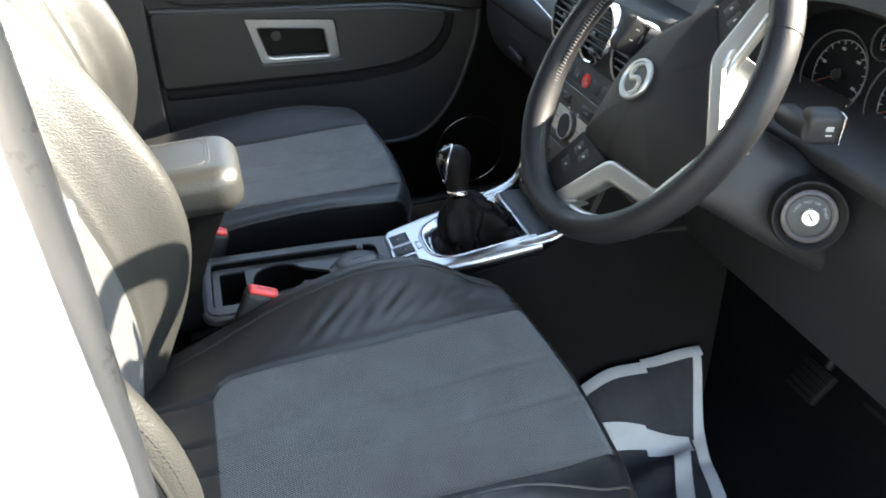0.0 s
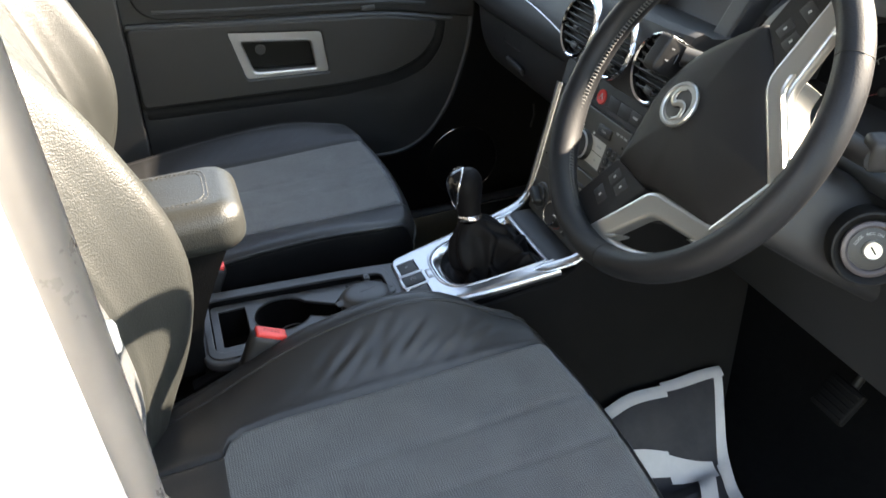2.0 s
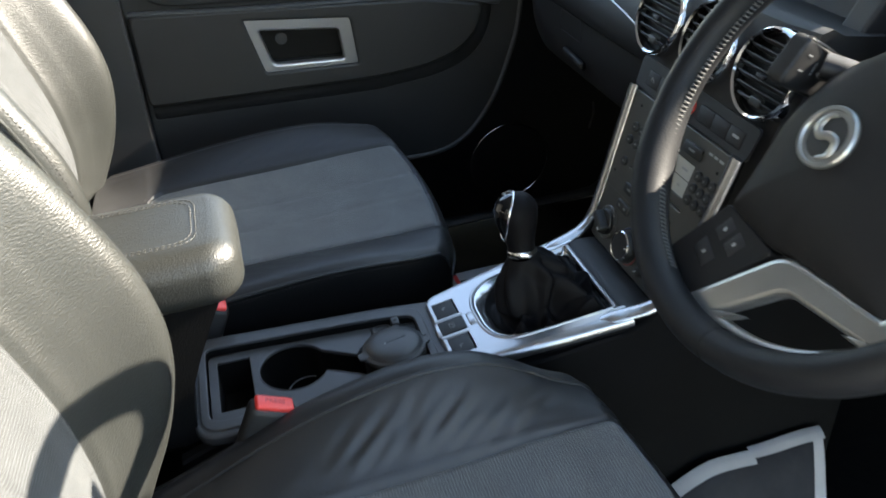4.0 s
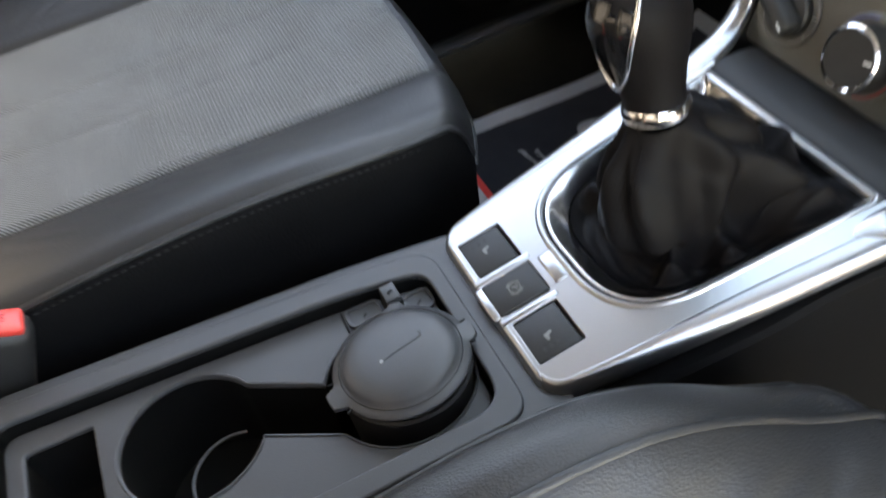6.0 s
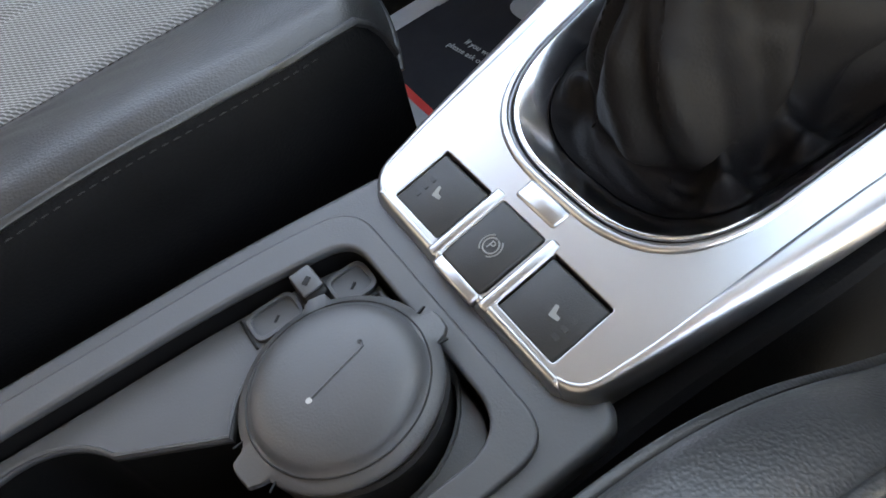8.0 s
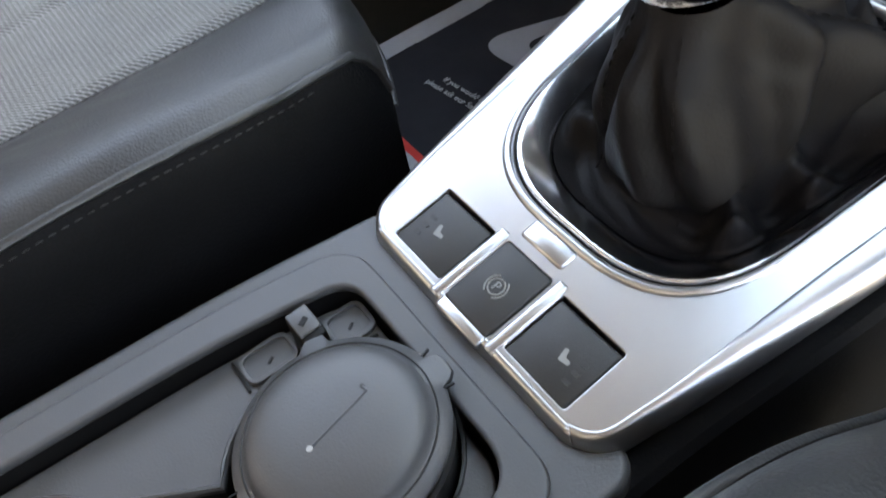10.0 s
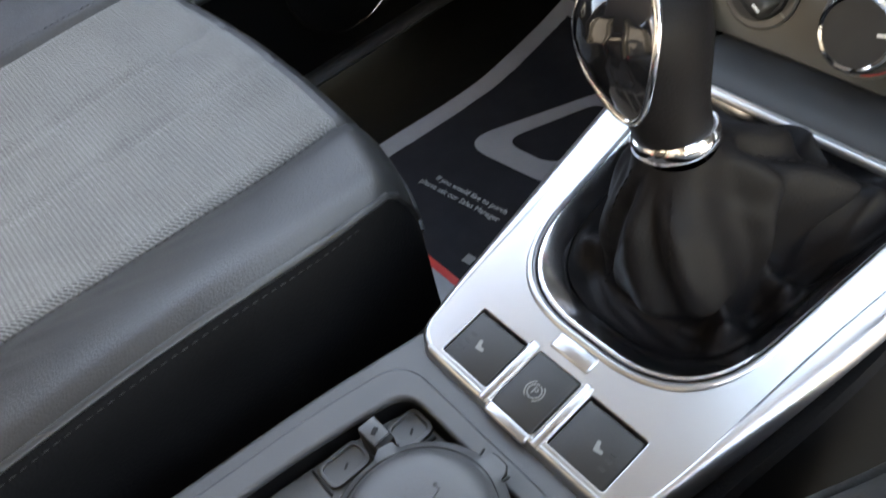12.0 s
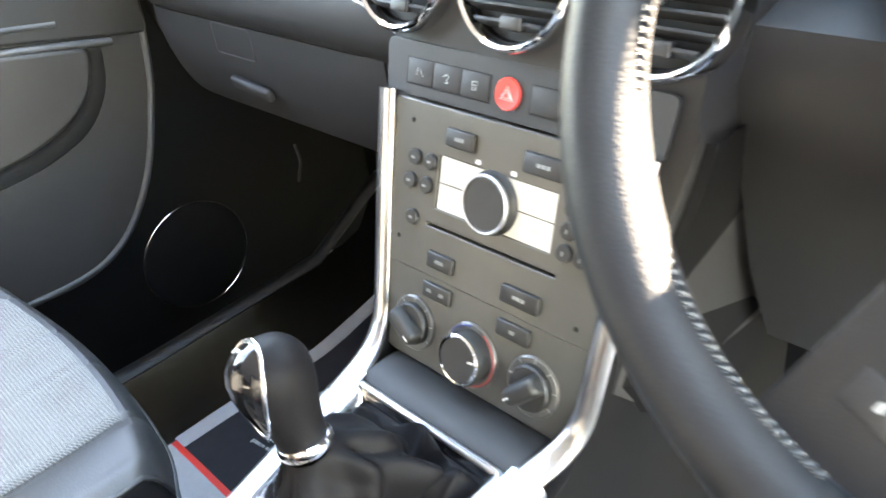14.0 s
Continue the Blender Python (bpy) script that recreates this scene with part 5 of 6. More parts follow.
disp = plate("display", [rect(0.0015, 0.0310, 0.1060, 0.0385, 0.001)], 0.004, FAS @ pose(0, 0, 0.0030), DISPLAY, radio, 0.0006, "pale lit display panel")
box("display_line", (0.030, 0.0008, 0.0003), FAS @ pose(-0.0365, 0.0310, 0.0031), BUTTON, disp, 0.0)
box("display_line", (0.032, 0.0008, 0.0003), FAS @ pose(0.0380, 0.0310, 0.0031), BUTTON, disp, 0.0)
for x, y, w, h in ((-0.038, 0.041, 0.010, 0.0030), (0.038, 0.041, 0.012, 0.0030), (-0.041, 0.0215, 0.005, 0.0030), (0.038, 0.0215, 0.005, 0.0030)):
    box("print_bar", (w, h, 0.0003), FAS @ pose(x, y, 0.0031), PRINT_GREY, disp, 0.0)
box("disc_slot", (0.1230, 0.0050, 0.004), FAS @ pose(0.0, -0.0022, -0.006), PLASTIC_HOLE, radio, 0.0004)
vk = lathe("volume_knob", [(0.0225, 0.0), (0.0225, 0.003), (0.0212, 0.0045), (0.0207, 0.0085), (0.0200, 0.0110), (0.0178, 0.0117), (0.0170, 0.0107)], FAS @ pose(0.0, 0.0300, 0.001), BUTTON, radio, 48, "black volume knob")
lathe("knob_ring", [(0.0206, 0.0092), (0.0206, 0.0110), (0.0198, 0.0120), (0.0187, 0.0117), (0.0187, 0.0105)], FAS @ pose(0.0, 0.0300, 0.001), SILVER, vk, 48, "satin silver ring")
lathe("knob_face", [(0.0186, 0.0095), (0.0186, 0.0112), (0.0, 0.0107)], FAS @ pose(0.0, 0.0300, 0.001), BUTTON, vk, 40)
for x, y, w, h in ((-0.0330, 0.0660, 0.0270, 0.0130), (0.0415, 0.0655, 0.0340, 0.0140), (-0.0400, -0.0265, 0.0260, 0.0125), (0.0365, -0.0265, 0.0330, 0.0130)):
    b = box("key", (w, h, 0.0045), FAS @ pose(x, y, 0.0050), BUTTON, radio, 0.0012, "dark grey key")
    for k in (-1, 0, 1):
        box("print_bar", (w * 0.085, 0.0026, 0.0003), FAS @ pose(x + k * w * 0.115, y, 0.00735), PRINT_DIM, b, 0.0)
round_keys = [(-0.0770, 0.0440), (-0.0605, 0.0440), (-0.0800, 0.0260), (-0.0630, 0.0260), (-0.0740, -0.0010)]
for r in range(3):
    round_keys += [(0.0670 + 0.0135 * c - 0.0008 * r, 0.0452 - 0.0147 * r) for c in range(3)]
for i, (x, y) in enumerate(round_keys):
    b = lathe("round_key", [(0.0062, 0.0), (0.0062, 0.0024), (0.0054, 0.0034), (0.0, 0.0037)], FAS @ pose(x, y, 0.0038), BUTTON, radio, 20, "round dark grey key")
    box("print_bar", (0.0012 if i > 4 else 0.0036, 0.0029 if i > 4 else 0.0018, 0.0003), FAS @ pose(x, y, 0.0075), PRINT_DIM, b, 0.0)
for x, y in ((-0.0830, 0.0700), (0.0910, 0.0610), (-0.0880, -0.0200), (0.0830, -0.0300)):
    lathe("screw_hole", [(0.0019, 0.0), (0.0019, 0.0003)], FAS @ pose(x, y, 0.0041), PLASTIC_HOLE, radio, 14)
for x, w in ((0.0700, 0.0085), (0.0800, 0.0075), (0.0905, 0.0095)):
    box("print_bar", (w * 0.85, 0.0030, 0.0003), FAS @ pose(x, 0.0738, 0.0041), PRINT_GREY, radio, 0.0)
for x in (-0.016, 0.016):
    box("print_bar", (0.0045, 0.0030, 0.0003), FAS @ pose(x, 0.0545, 0.0041), PRINT, radio, 0.0)

# ---- heater panel ----
heat = thing("heater_panel", (0.12, 0, 0.42), "champagne grey heater panel with three round dials", "heater panel")
plate("face", [rounded([(-0.0935, -0.113), (0.0900, -0.113), (0.0950, -0.0412), (-0.0950, -0.0412)], [0.012, 0.012, 0.002, 0.002])], 0.010, FAS @ pose(0, 0, 0.0035), FASCIA, heat, 0.0012, "champagne grey panel")
for x, y, w in ((-0.0410, -0.0510, 0.0285), (0.0345, -0.0520, 0.0290)):
    b = box("key", (w, 0.0125, 0.0045), FAS @ pose(x, y, 0.0045), BUTTON, heat, 0.0012, "dark grey key")
    for dx in ((-0.007, 0.006) if x < 0 else (0.0,)):
        box("print_bar", (0.0046, 0.0026, 0.0003), FAS @ pose(x + dx, y, 0.00685), PRINT_DIM, b, 0.0)
for x, turn in ((-0.0620, 60), (0.0570, -47)):
    dm = FAS @ pose(x, -0.0835, 0.0035)
    dial = lathe("dial", [(0.0222, 0.0), (0.0222, 0.0012), (0.0210, 0.0022), (0.0172, 0.0022), (0.0168, 0.0008)], dm, DIAL_RING, heat, 48, "round heater dial")
    lathe("dial_disc", [(0.0166, 0.0), (0.0166, 0.0055), (0.0155, 0.0070), (0.0, 0.0072)], dm, BUTTON, dial, 40)
    box("dial_grip", (0.0170, 0.0315, 0.0130), dm @ pose(0, 0, 0.0120, 0, 0, turn), BUTTON, dial, 0.0035, "", 3, (0.60, 0.92))
    box("print_bar", (0.0012, 0.0055, 0.0004), dm @ pose(0, 0, 0.0186, 0, 0, turn) @ pose(0, -0.011, 0), PRINT, dial, 0.0)
    for i in range(7):
        a = math.radians(210 - i * 40)
        box("print_bar", (0.0030, 0.0007, 0.0003), dm @ pose(0.0193 * math.cos(a), 0.0193 * math.sin(a), 0.0023, 0, 0, math.degrees(a)), PRINT_GREY, dial, 0.0)
dm = FAS @ pose(-0.0010, -0.0850, 0.0035)
dial = lathe("dial", [(0.0250, 0.0), (0.0250, 0.0012), (0.0240, 0.0022), (0.0205, 0.0022)], dm, DIAL_RING, heat, 48, "round temperature dial with blue and red scale")
lathe("dial_disc", [(0.0205, 0.0), (0.0202, 0.0120), (0.0190, 0.0145), (0.0178, 0.0150), (0.0170, 0.0142)], dm, BUTTON, dial, 48)
lathe("dial_ring", [(0.0193, 0.0128), (0.0193, 0.0145), (0.0180, 0.0158), (0.0166, 0.0152), (0.0166, 0.0140)], dm, CHROME, dial, 48, "chrome ring")
lathe("dial_face", [(0.0165, 0.0138), (0.0165, 0.0150), (0.0, 0.0146)], dm, BUTTON, dial, 40)
box("print_bar", (0.0052, 0.0016, 0.0004), dm @ pose(0.0125, 0.0030, 0.0151, 0, 0, 12), PRINT, dial, 0.0)
for a0, a1, mt in ((95, 158, BLUE_PRINT), (-78, 62, RED_PRINT)):
    tube("scale_arc", [dm @ Vector((0.0227 * math.cos(math.radians(a)), 0.0227 * math.sin(math.radians(a)), 0.0022)) for a in np.linspace(a0, a1, 22)], 0.0007, mt, dial, 5)

# ---- steering column, stalks, ignition ----
WH = basis((0.0654, -0.3366, 0.7289), (0, -1, 0), (math.sin(radians(33.4)), 0, math.cos(radians(33.4))))
column = thing("steering_column", (0.2, -0.37, 0.62), "charcoal plastic steering column shroud with stalks and ignition", "steering column")
v, f = [], []
rings = ((0.006, 0.050, 0.040, -0.030, 0.0), (0.000, 0.062, 0.052, -0.034, 0.004), (-0.045, 0.094, 0.048, -0.030, 0.016), (-0.110, 0.106, 0.050, -0.028, 0.024), (-0.190, 0.108, 0.050, -0.028, 0.024), (-0.30, 0.106, 0.050, -0.028, 0.02))
for z, w, h, drop, shift in rings:
    o = rounded([(-w, -h), (w, -h), (w * 0.92, h), (-w * 0.92, h)], [0.03, 0.03, 0.035, 0.035], 6)
    v += [WH @ Vector((x + shift, y + drop, z - 0.055)) for x, y in o]
n = len(v) // len(rings)
f = [(r * n + i, r * n + (i + 1) % n, (r + 1) * n + (i + 1) % n, (r + 1) * n + i) for r in range(len(rings) - 1) for i in range(n)] + [tuple(range(n))[::-1]]
raw("shroud", v, f, PLASTIC, column, "charcoal column shroud", True, None, 50)
IGN = basis((0.178, -0.492, 0.6225), (0.85, -0.50, -0.05), (0.14, 0.24, 0.95)) @ Matrix.Scale(0.70, 4)
ign = lathe("ignition_surround", [(0.051, -0.060), (0.052, -0.004), (0.0505, 0.001), (0.048, 0.0015), (0.0385, -0.006)], IGN, PLASTIC_HOLE, column, 48, "black ignition surround")
lathe("ignition_ring", [(0.0385, -0.006), (0.0385, -0.001), (0.0365, 0.0006), (0.0330, 0.0010), (0.0300, -0.001), (0.0290, -0.004)], IGN, material("rose_grey_ring", (0.052, 0.045, 0.047), 0.4, 0.3), ign, 48, "grey ignition ring")
lathe("ignition_dish", [(0.0292, -0.006), (0.0285, -0.0035), (0.0150, -0.0010), (0.0, -0.001)], IGN, BUTTON, ign, 40)
lathe("key_barrel", [(0.0128, -0.002), (0.0128, 0.004), (0.0112, 0.0060), (0.0, 0.0055)], IGN, SPOKE_SILVER, ign, 32, "chrome key barrel")
box("key_slot", (0.0022, 0.0130, 0.0010), IGN @ pose(0, 0, 0.0057, 0, 0, 38), PLASTIC_HOLE, ign, 0.0)
for word, a in (("LOCK", 150), ("ACC", 104), ("ON", 70), ("START", 20)):
    k = math.radians(a)
    lettering("print_mark", word, 0.0056, IGN @ pose(0.0212 * math.cos(k), 0.0212 * math.sin(k), -0.0018, 0, 0, a - 90), PRINT_GREY, ign)
# stalks
st = tube("stalk", spline([(0.190, -0.415, 0.700), (0.182, -0.445, 0.703), (0.180, -0.468, 0.704)], 4), [0.013] * 9, PLASTIC, column, 12, False, 0.9)
SR = basis((0.188, -0.472, 0.706), (0.92, -0.35, 0.0), (-0.06, -0.10, 0.98))
sb = box("stalk_head", (0.034, 0.033, 0.026), SR @ pose(0.0, 0, -0.008), PLASTIC, st, 0.007, "black wiper stalk head", 3)
box("stalk_edge", (0.0026, 0.031, 0.014), SR @ pose(0.0165, 0, -0.002), CHROME, sb, 0.0015)
for x, y, w, h in ((0.004, 0.003, 0.007, 0.005), (0.004, -0.004, 0.006, 0.0018)):
    box("print_bar", (w, h, 0.0004), SR @ pose(x, y, 0.0052), PRINT_GREY, sb, 0.0)
SL = basis((0.112, -0.245, 0.735), (0.55, 0.10, -0.30), (0.25, 0.0, 0.50)) @ Matrix.Scale(0.80, 4)
st = tube("stalk", spline([(0.16, -0.30, 0.72), (0.135, -0.275, 0.735), (0.115, -0.255, 0.742)], 4), [0.013] * 9, PLASTIC, column, 12, False, 0.8)
sb = plate("stalk_head", [rounded([(-0.042, -0.020), (0.040, -0.020), (0.044, 0.017), (-0.036, 0.024)], 0.008)], 0.022, SL @ pose(0, 0, 0.012), PLASTIC, st, 0.004, "black indicator stalk head", 3)
tube("stalk_edge", [SL @ Vector(p) for p in ((-0.036, 0.0245, 0.008), (0.0, 0.0225, 0.010), (0.043, 0.0180, 0.008))], 0.0030, CHROME, sb, 8)
for x, y, w, h in ((-0.026, 0.012, 0.006, 0.0016), (-0.028, -0.004, 0.006, 0.0016), (-0.012, 0.002, 0.0009, 0.013)):
    box("print_bar", (w, h, 0.0004), SL @ pose(x, y, 0.0122), PRINT_GREY, sb, 0.0)
for x, way in ((0.0, -1), (0.013, 1)):
    plate("print_arrow", [[(-0.004 * way, -0.0012), (0.0, -0.0012), (0.0, -0.003), (0.004 * way, 0.0), (0.0, 0.003), (0.0, 0.0012), (-0.004 * way, 0.0012)][::way]], 0.0004, SL @ pose(x, 0.0, 0.0124), PRINT_GREY, sb)

# ---- steering wheel, turned towards the passenger side ----
wheel = thing("steering_wheel", (0.0654, -0.3366, 0.7289), "black leather steering wheel with satin silver spokes, turned aside", "steering wheel")
WT = WH @ pose(0, 0, 0, 0, 0, 67)
R_RIM, r_rim = 0.1700, 0.0155
v, f = [], []
NR, NS = 128, 16
for i in range(NR):
    a = 2 * math.pi * i / NR
    th = 1.0 + 0.10 * (math.exp(-((math.degrees(a) - 35) / 14) ** 2) + math.exp(-((math.degrees(a) - 145) / 14) ** 2))
    for j in range(NS):
        b = 2 * math.pi * j / NS
        rr = R_RIM + r_rim * 0.92 * th * math.cos(b)
        v.append((rr * math.cos(a), rr * math.sin(a), r_rim * 1.12 * th * math.sin(b)))
f = [(i * NS + j, ((i + 1) % NR) * NS + j, ((i + 1) % NR) * NS + (j + 1) % NS, i * NS + (j + 1) % NS) for i in range(NR) for j in range(NS)]
rimw = raw("rim", v, f, LEATHER_WHEEL, wheel, "worn black leather rim", True, WT, 80)
for a0, a1 in ((-6, 186),):
    verts, faces = [], []
    k = int((a1 - a0) / 1.45)
    for i in range(k):
        a = math.radians(a0 + (a1 - a0) * i / k)
        for lean in (0.55, -0.55):
            d = Vector((math.cos(a), math.sin(a), 0))
            tdir = Vector((-math.sin(a), math.cos(a), 0))
            c = d * (R_RIM - r_rim * 0.93)
            pts = [c + tdir * 0.0016 * lean + Vector((0, 0, 0.0032)) + d * 0.0004, c + d * -0.0006, c - tdir * 0.0016 * lean - Vector((0, 0, 0.0032)) + d * 0.0004]
            tv, tf = ring_tube([WT @ x for x in pts], 0.00055, 4)
            faces += [tuple(x + len(verts) for x in y) for y in tf]
            verts += tv
    raw("rim_stitching", verts, faces, THREAD, rimw, "pale grey cross stitching")
for a in (23, 157, 214, 326):
    d = math.radians(a)
    seamring = [WT @ Vector(((R_RIM + r_rim * 0.918 * math.cos(b)) * math.cos(d), (R_RIM + r_rim * 0.918 * math.cos(b)) * math.sin(d), r_rim * 1.118 * math.sin(b))) for b in np.linspace(0, 2 * math.pi, 25)[:-1]]
    tube("rim_seam", seamring, 0.0004, PLASTIC_HOLE, rimw, 4, True)
HUBZ = -0.008


def arc(r, a0, a1, n=10):
    return [(r * math.cos(math.radians(a0 + (a1 - a0) * i / n)), r * math.sin(math.radians(a0 + (a1 - a0) * i / n))) for i in range(n + 1)]


# airbag cover
hub_o = rounded([(-0.026, 0.0515), (0.026, 0.0515), (0.062, 0.0370), (0.098, 0.0180), (0.0815, -0.042), (0.0700, -0.0545), (0.0345, -0.1365), (-0.0345, -0.1365), (-0.0700, -0.0545), (-0.0815, -0.042), (-0.098, 0.0125), (-0.062, 0.0300)], [0.03, 0.03, 0.03, 0.004, 0.008, 0.008, 0.006, 0.006, 0.008, 0.008, 0.004, 0.03], 6)
layers = ((1.0, -0.040), (1.0, -0.008), (0.990, -0.004), (0.96, -0.001), (0.80, 0.0055), (0.55, 0.0098), (0.25, 0.0115))
v, f = [], []
for k, z in layers:
    v += [(x * k, (y + 0.02) * k - 0.02, HUBZ + z) for x, y in hub_o]
n = len(hub_o)
f = [(r * n + i, r * n + (i + 1) % n, (r + 1) * n + (i + 1) % n, (r + 1) * n + i) for r in range(len(layers) - 1) for i in range(n)]
f.append(tuple((len(layers) - 1) * n + i for i in range(n)))
pad = raw("airbag_cover", v, f, AIRBAG, wheel, "charcoal airbag cover", True, WT, 60)
em = WT @ pose(-0.0045, -0.003, HUBZ + 0.0118)
emb = lathe("emblem", [(0.0232, -0.002), (0.0232, 0.0020), (0.0220, 0.0034), (0.0198, 0.0034), (0.0190, 0.0020), (0.0, 0.0016)], em, SPOKE_SILVER, pad, 40, "round satin silver emblem")
lathe("emblem_field", [(0.0192, 0.0018), (0.0, 0.0026)], em, BUTTON, emb, 32)
curl = spline([(-0.013, -0.009), (-0.005, -0.0135), (0.003, -0.009), (0.002, -0.001), (-0.003, 0.004), (-0.001, 0.011), (0.008, 0.0125), (0.014, 0.007)], 5)
tube("emblem_shape", [em @ Vector((x, y, 0.0026)) for x, y in curl], [0.0014 + 0.0020 * math.sin(math.pi * i / (len(curl) - 1)) for i in range(len(curl))], SPOKE_SILVER, emb, 8, False, 0.5, [tuple(em.to_3x3() @ Vector((0, 0, 1)))] * len(curl))
# silver band between the two spoke frames, along the foot of the cover
plate("lower_band", [rounded([(0.0335, -0.1385), (-0.0335, -0.1385)], 0.001) + arc(0.1600, -102, -78, 10)], 0.014, WT @ pose(0, 0, -0.007), SPOKE_SILVER, wheel, 0.004, "satin silver lower band", 3)
# spokes
for s in (-1, 1):
    mir = Matrix.Diagonal((s, 1, 1, 1))
    if s > 0:
        op = rounded([(0.1500, -0.0410), (0.0790, -0.0665), (0.0450, -0.1480)], [0.008, 0.012, 0.006], 4) + arc(0.1560, -72.5, -17, 12)
        big = rounded([(0.1620, -0.0180), (0.0730, -0.0440), (0.0330, -0.1420)], [0.008, 0.012, 0.006], 4) + arc(0.1640, -78, -8, 14)
        arm = rounded([(0.0985, 0.0130), (0.158, 0.0275), (0.163, -0.017), (0.0820, -0.0405)], [0.003, 0.008, 0.004, 0.003], 4)
    else:
        op = rounded([(0.1470, -0.0580), (0.0790, -0.0775), (0.0400, -0.1480)], [0.010, 0.012, 0.008], 4) + arc(0.1555, -74, -24, 12)
        big = rounded([(0.1640, -0.0380), (0.0725, -0.0590), (0.0300, -0.1430)], [0.008, 0.012, 0.006], 4) + arc(0.1640, -78, -14, 14)
        arm = rounded([(0.0985, 0.0130), (0.162, 0.0150), (0.165, -0.036), (0.0820, -0.0445)], [0.003, 0.008, 0.004, 0.003], 4)
    plate("spoke_frame", [big, op], 0.014, WT @ mir @ pose(0, 0, -0.007), SPOKE_SILVER, wheel, 0.0045, "satin silver spoke frame", 3)
    if s > 0:
        # the spoke frame's inner edge folds back towards the column
        fold = rounded([(0.0950, -0.0600), (0.0790, -0.0668), (0.0500, -0.1370)], [0.001, 0.010, 0.001], 6)
        fold = [(x + 0.0022, y - 0.0008) for x, y in fold]
        v, f = [], []
        for k, z in ((0.003, -0.002), (0.0008, -0.0028), (0.0, -0.005), (0.0004, -0.030), (0.0016, -0.047), (0.0036, -0.047), (0.0030, -0.030), (0.0030, -0.004)):
            v += [(x - k, y + 0.3 * k, z) for x, y in fold]
        n = len(fold)
        f = [(r * n + i, r * n + i + 1, (r + 1) * n + i + 1, (r + 1) * n + i) for r in range(7) for i in range(n - 1)]
        raw("spoke_fold", v, f, SPOKE_SILVER, wheel, "satin silver flange behind the spoke", True, WT @ mir, 50)
    sp = plate("spoke", [arm], 0.016, WT @ mir @ pose(0, 0, HUBZ - 0.0030), AIRBAG, wheel, 0.002, "black plastic spoke with keys", 3)
    for x, y, w, h in ((0.108, -0.004, 0.017, 0.013), (0.106, -0.021, 0.017, 0.013), (0.132, -0.009, 0.014, 0.022)):
        b = box("wheel_key", (w, h, 0.003), WT @ mir @ pose(x, y, HUBZ - 0.0042), PLASTIC, sp, 0.0008)
        box("print_bar", (0.0035, 0.0024, 0.0004), WT @ mir @ pose(x, y, HUBZ - 0.0026), PRINT_GREY, b, 0.0)
lathe("hub_back", [(0.075, -0.075), (0.080, -0.03), (0.078, -0.028), (0.0, -0.028)], WT @ pose(0, -0.01, 0), PLASTIC, wheel, 32)

# ---- passenger door ----
door = thing("passenger_door", (-0.1, 0.78, 0.1), "black plastic front passenger door card with silver pull handle, closed", "car door")
DY = basis((0, 0.768, 0), (1, 0, 0), (0, 0, 1))        # x forward, y up, z towards the driver


def dplate(name, outlines, z, thick, mat, parent, bevel=0.004, label=""):
    return plate(name, outlines, thick, DY @ pose(0, 0, z), mat, parent, bevel, label, 3)


lower = spline([(0.270, 0.62), (0.256, 0.47), (0.232, 0.385), (0.200, 0.310), (0.156, 0.250), (0.112, 0.218), (0.060, 0.204), (-0.02, 0.204), (-0.20, 0.206), (-0.475, 0.214)], 5)
card_o = lower + [(-0.478, 0.70), (-0.40, 0.72), (0.270, 0.70)]
hx = [(-0.270, 0.523), (-0.103, 0.507), (-0.096, 0.437), (-0.246, 0.445)]
card = dplate("door_card", [card_o, rounded(hx, 0.012)], 0.0, 0.022, DOOR_PLASTIC, door, 0.006, "charcoal grained door card")
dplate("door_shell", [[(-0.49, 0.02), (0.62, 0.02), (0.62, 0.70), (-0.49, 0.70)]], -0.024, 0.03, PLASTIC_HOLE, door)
tube("card_edge", [DY @ Vector((x, y, -0.002)) for x, y in lower], 0.0062, PLASTIC_GREY, door, 8, label="grey rounded lower card edge")
# pull handle
frame_o = rounded([(-0.282, 0.540), (-0.088, 0.520), (-0.079, 0.425), (-0.254, 0.434)], 0.016, 6)
dplate("pull_handle", [frame_o, rounded([(-0.263, 0.522), (-0.107, 0.506), (-0.100, 0.439), (-0.242, 0.446)], 0.012, 6)], 0.015, 0.018, SILVER, door, 0.005, "satin silver pull handle frame")
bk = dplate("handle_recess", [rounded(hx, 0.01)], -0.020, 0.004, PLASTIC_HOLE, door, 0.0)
lathe("recess_button", [(0.011, 0.0), (0.011, 0.004), (0.0, 0.005)], DY @ pose(-0.216, 0.488, -0.0195), PLASTIC_GREY, bk, 20)
# armrest ledge and its scoop
ledge = [(-0.472, 0.568), (-0.10, 0.545), (0.06, 0.534), (0.200, 0.509), (0.190, 0.452), (0.150, 0.402), (0.08, 0.378), (-0.05, 0.366), (-0.472, 0.372)]
radii = [0.01, 0.02, 0.02, 0.012, 0.03, 0.03, 0.03, 0.03, 0.01]
arm_o = rounded(ledge, radii, 5)
pad = [(-0.470, 0.566), (-0.10, 0.543), (0.06, 0.532), (0.172, 0.510), (0.160, 0.470), (0.124, 0.434), (0.06, 0.412), (-0.05, 0.403), (-0.470, 0.409)]
arm_i = rounded(pad, radii, 5)
arm = dplate("door_armrest", [arm_i, rounded([(-0.289, 0.546), (-0.082, 0.526), (-0.073, 0.4265), (-0.260, 0.4325)], 0.012, 5)], 0.020, 0.019, DOOR_PLASTIC, door, 0.006, "black padded door armrest")
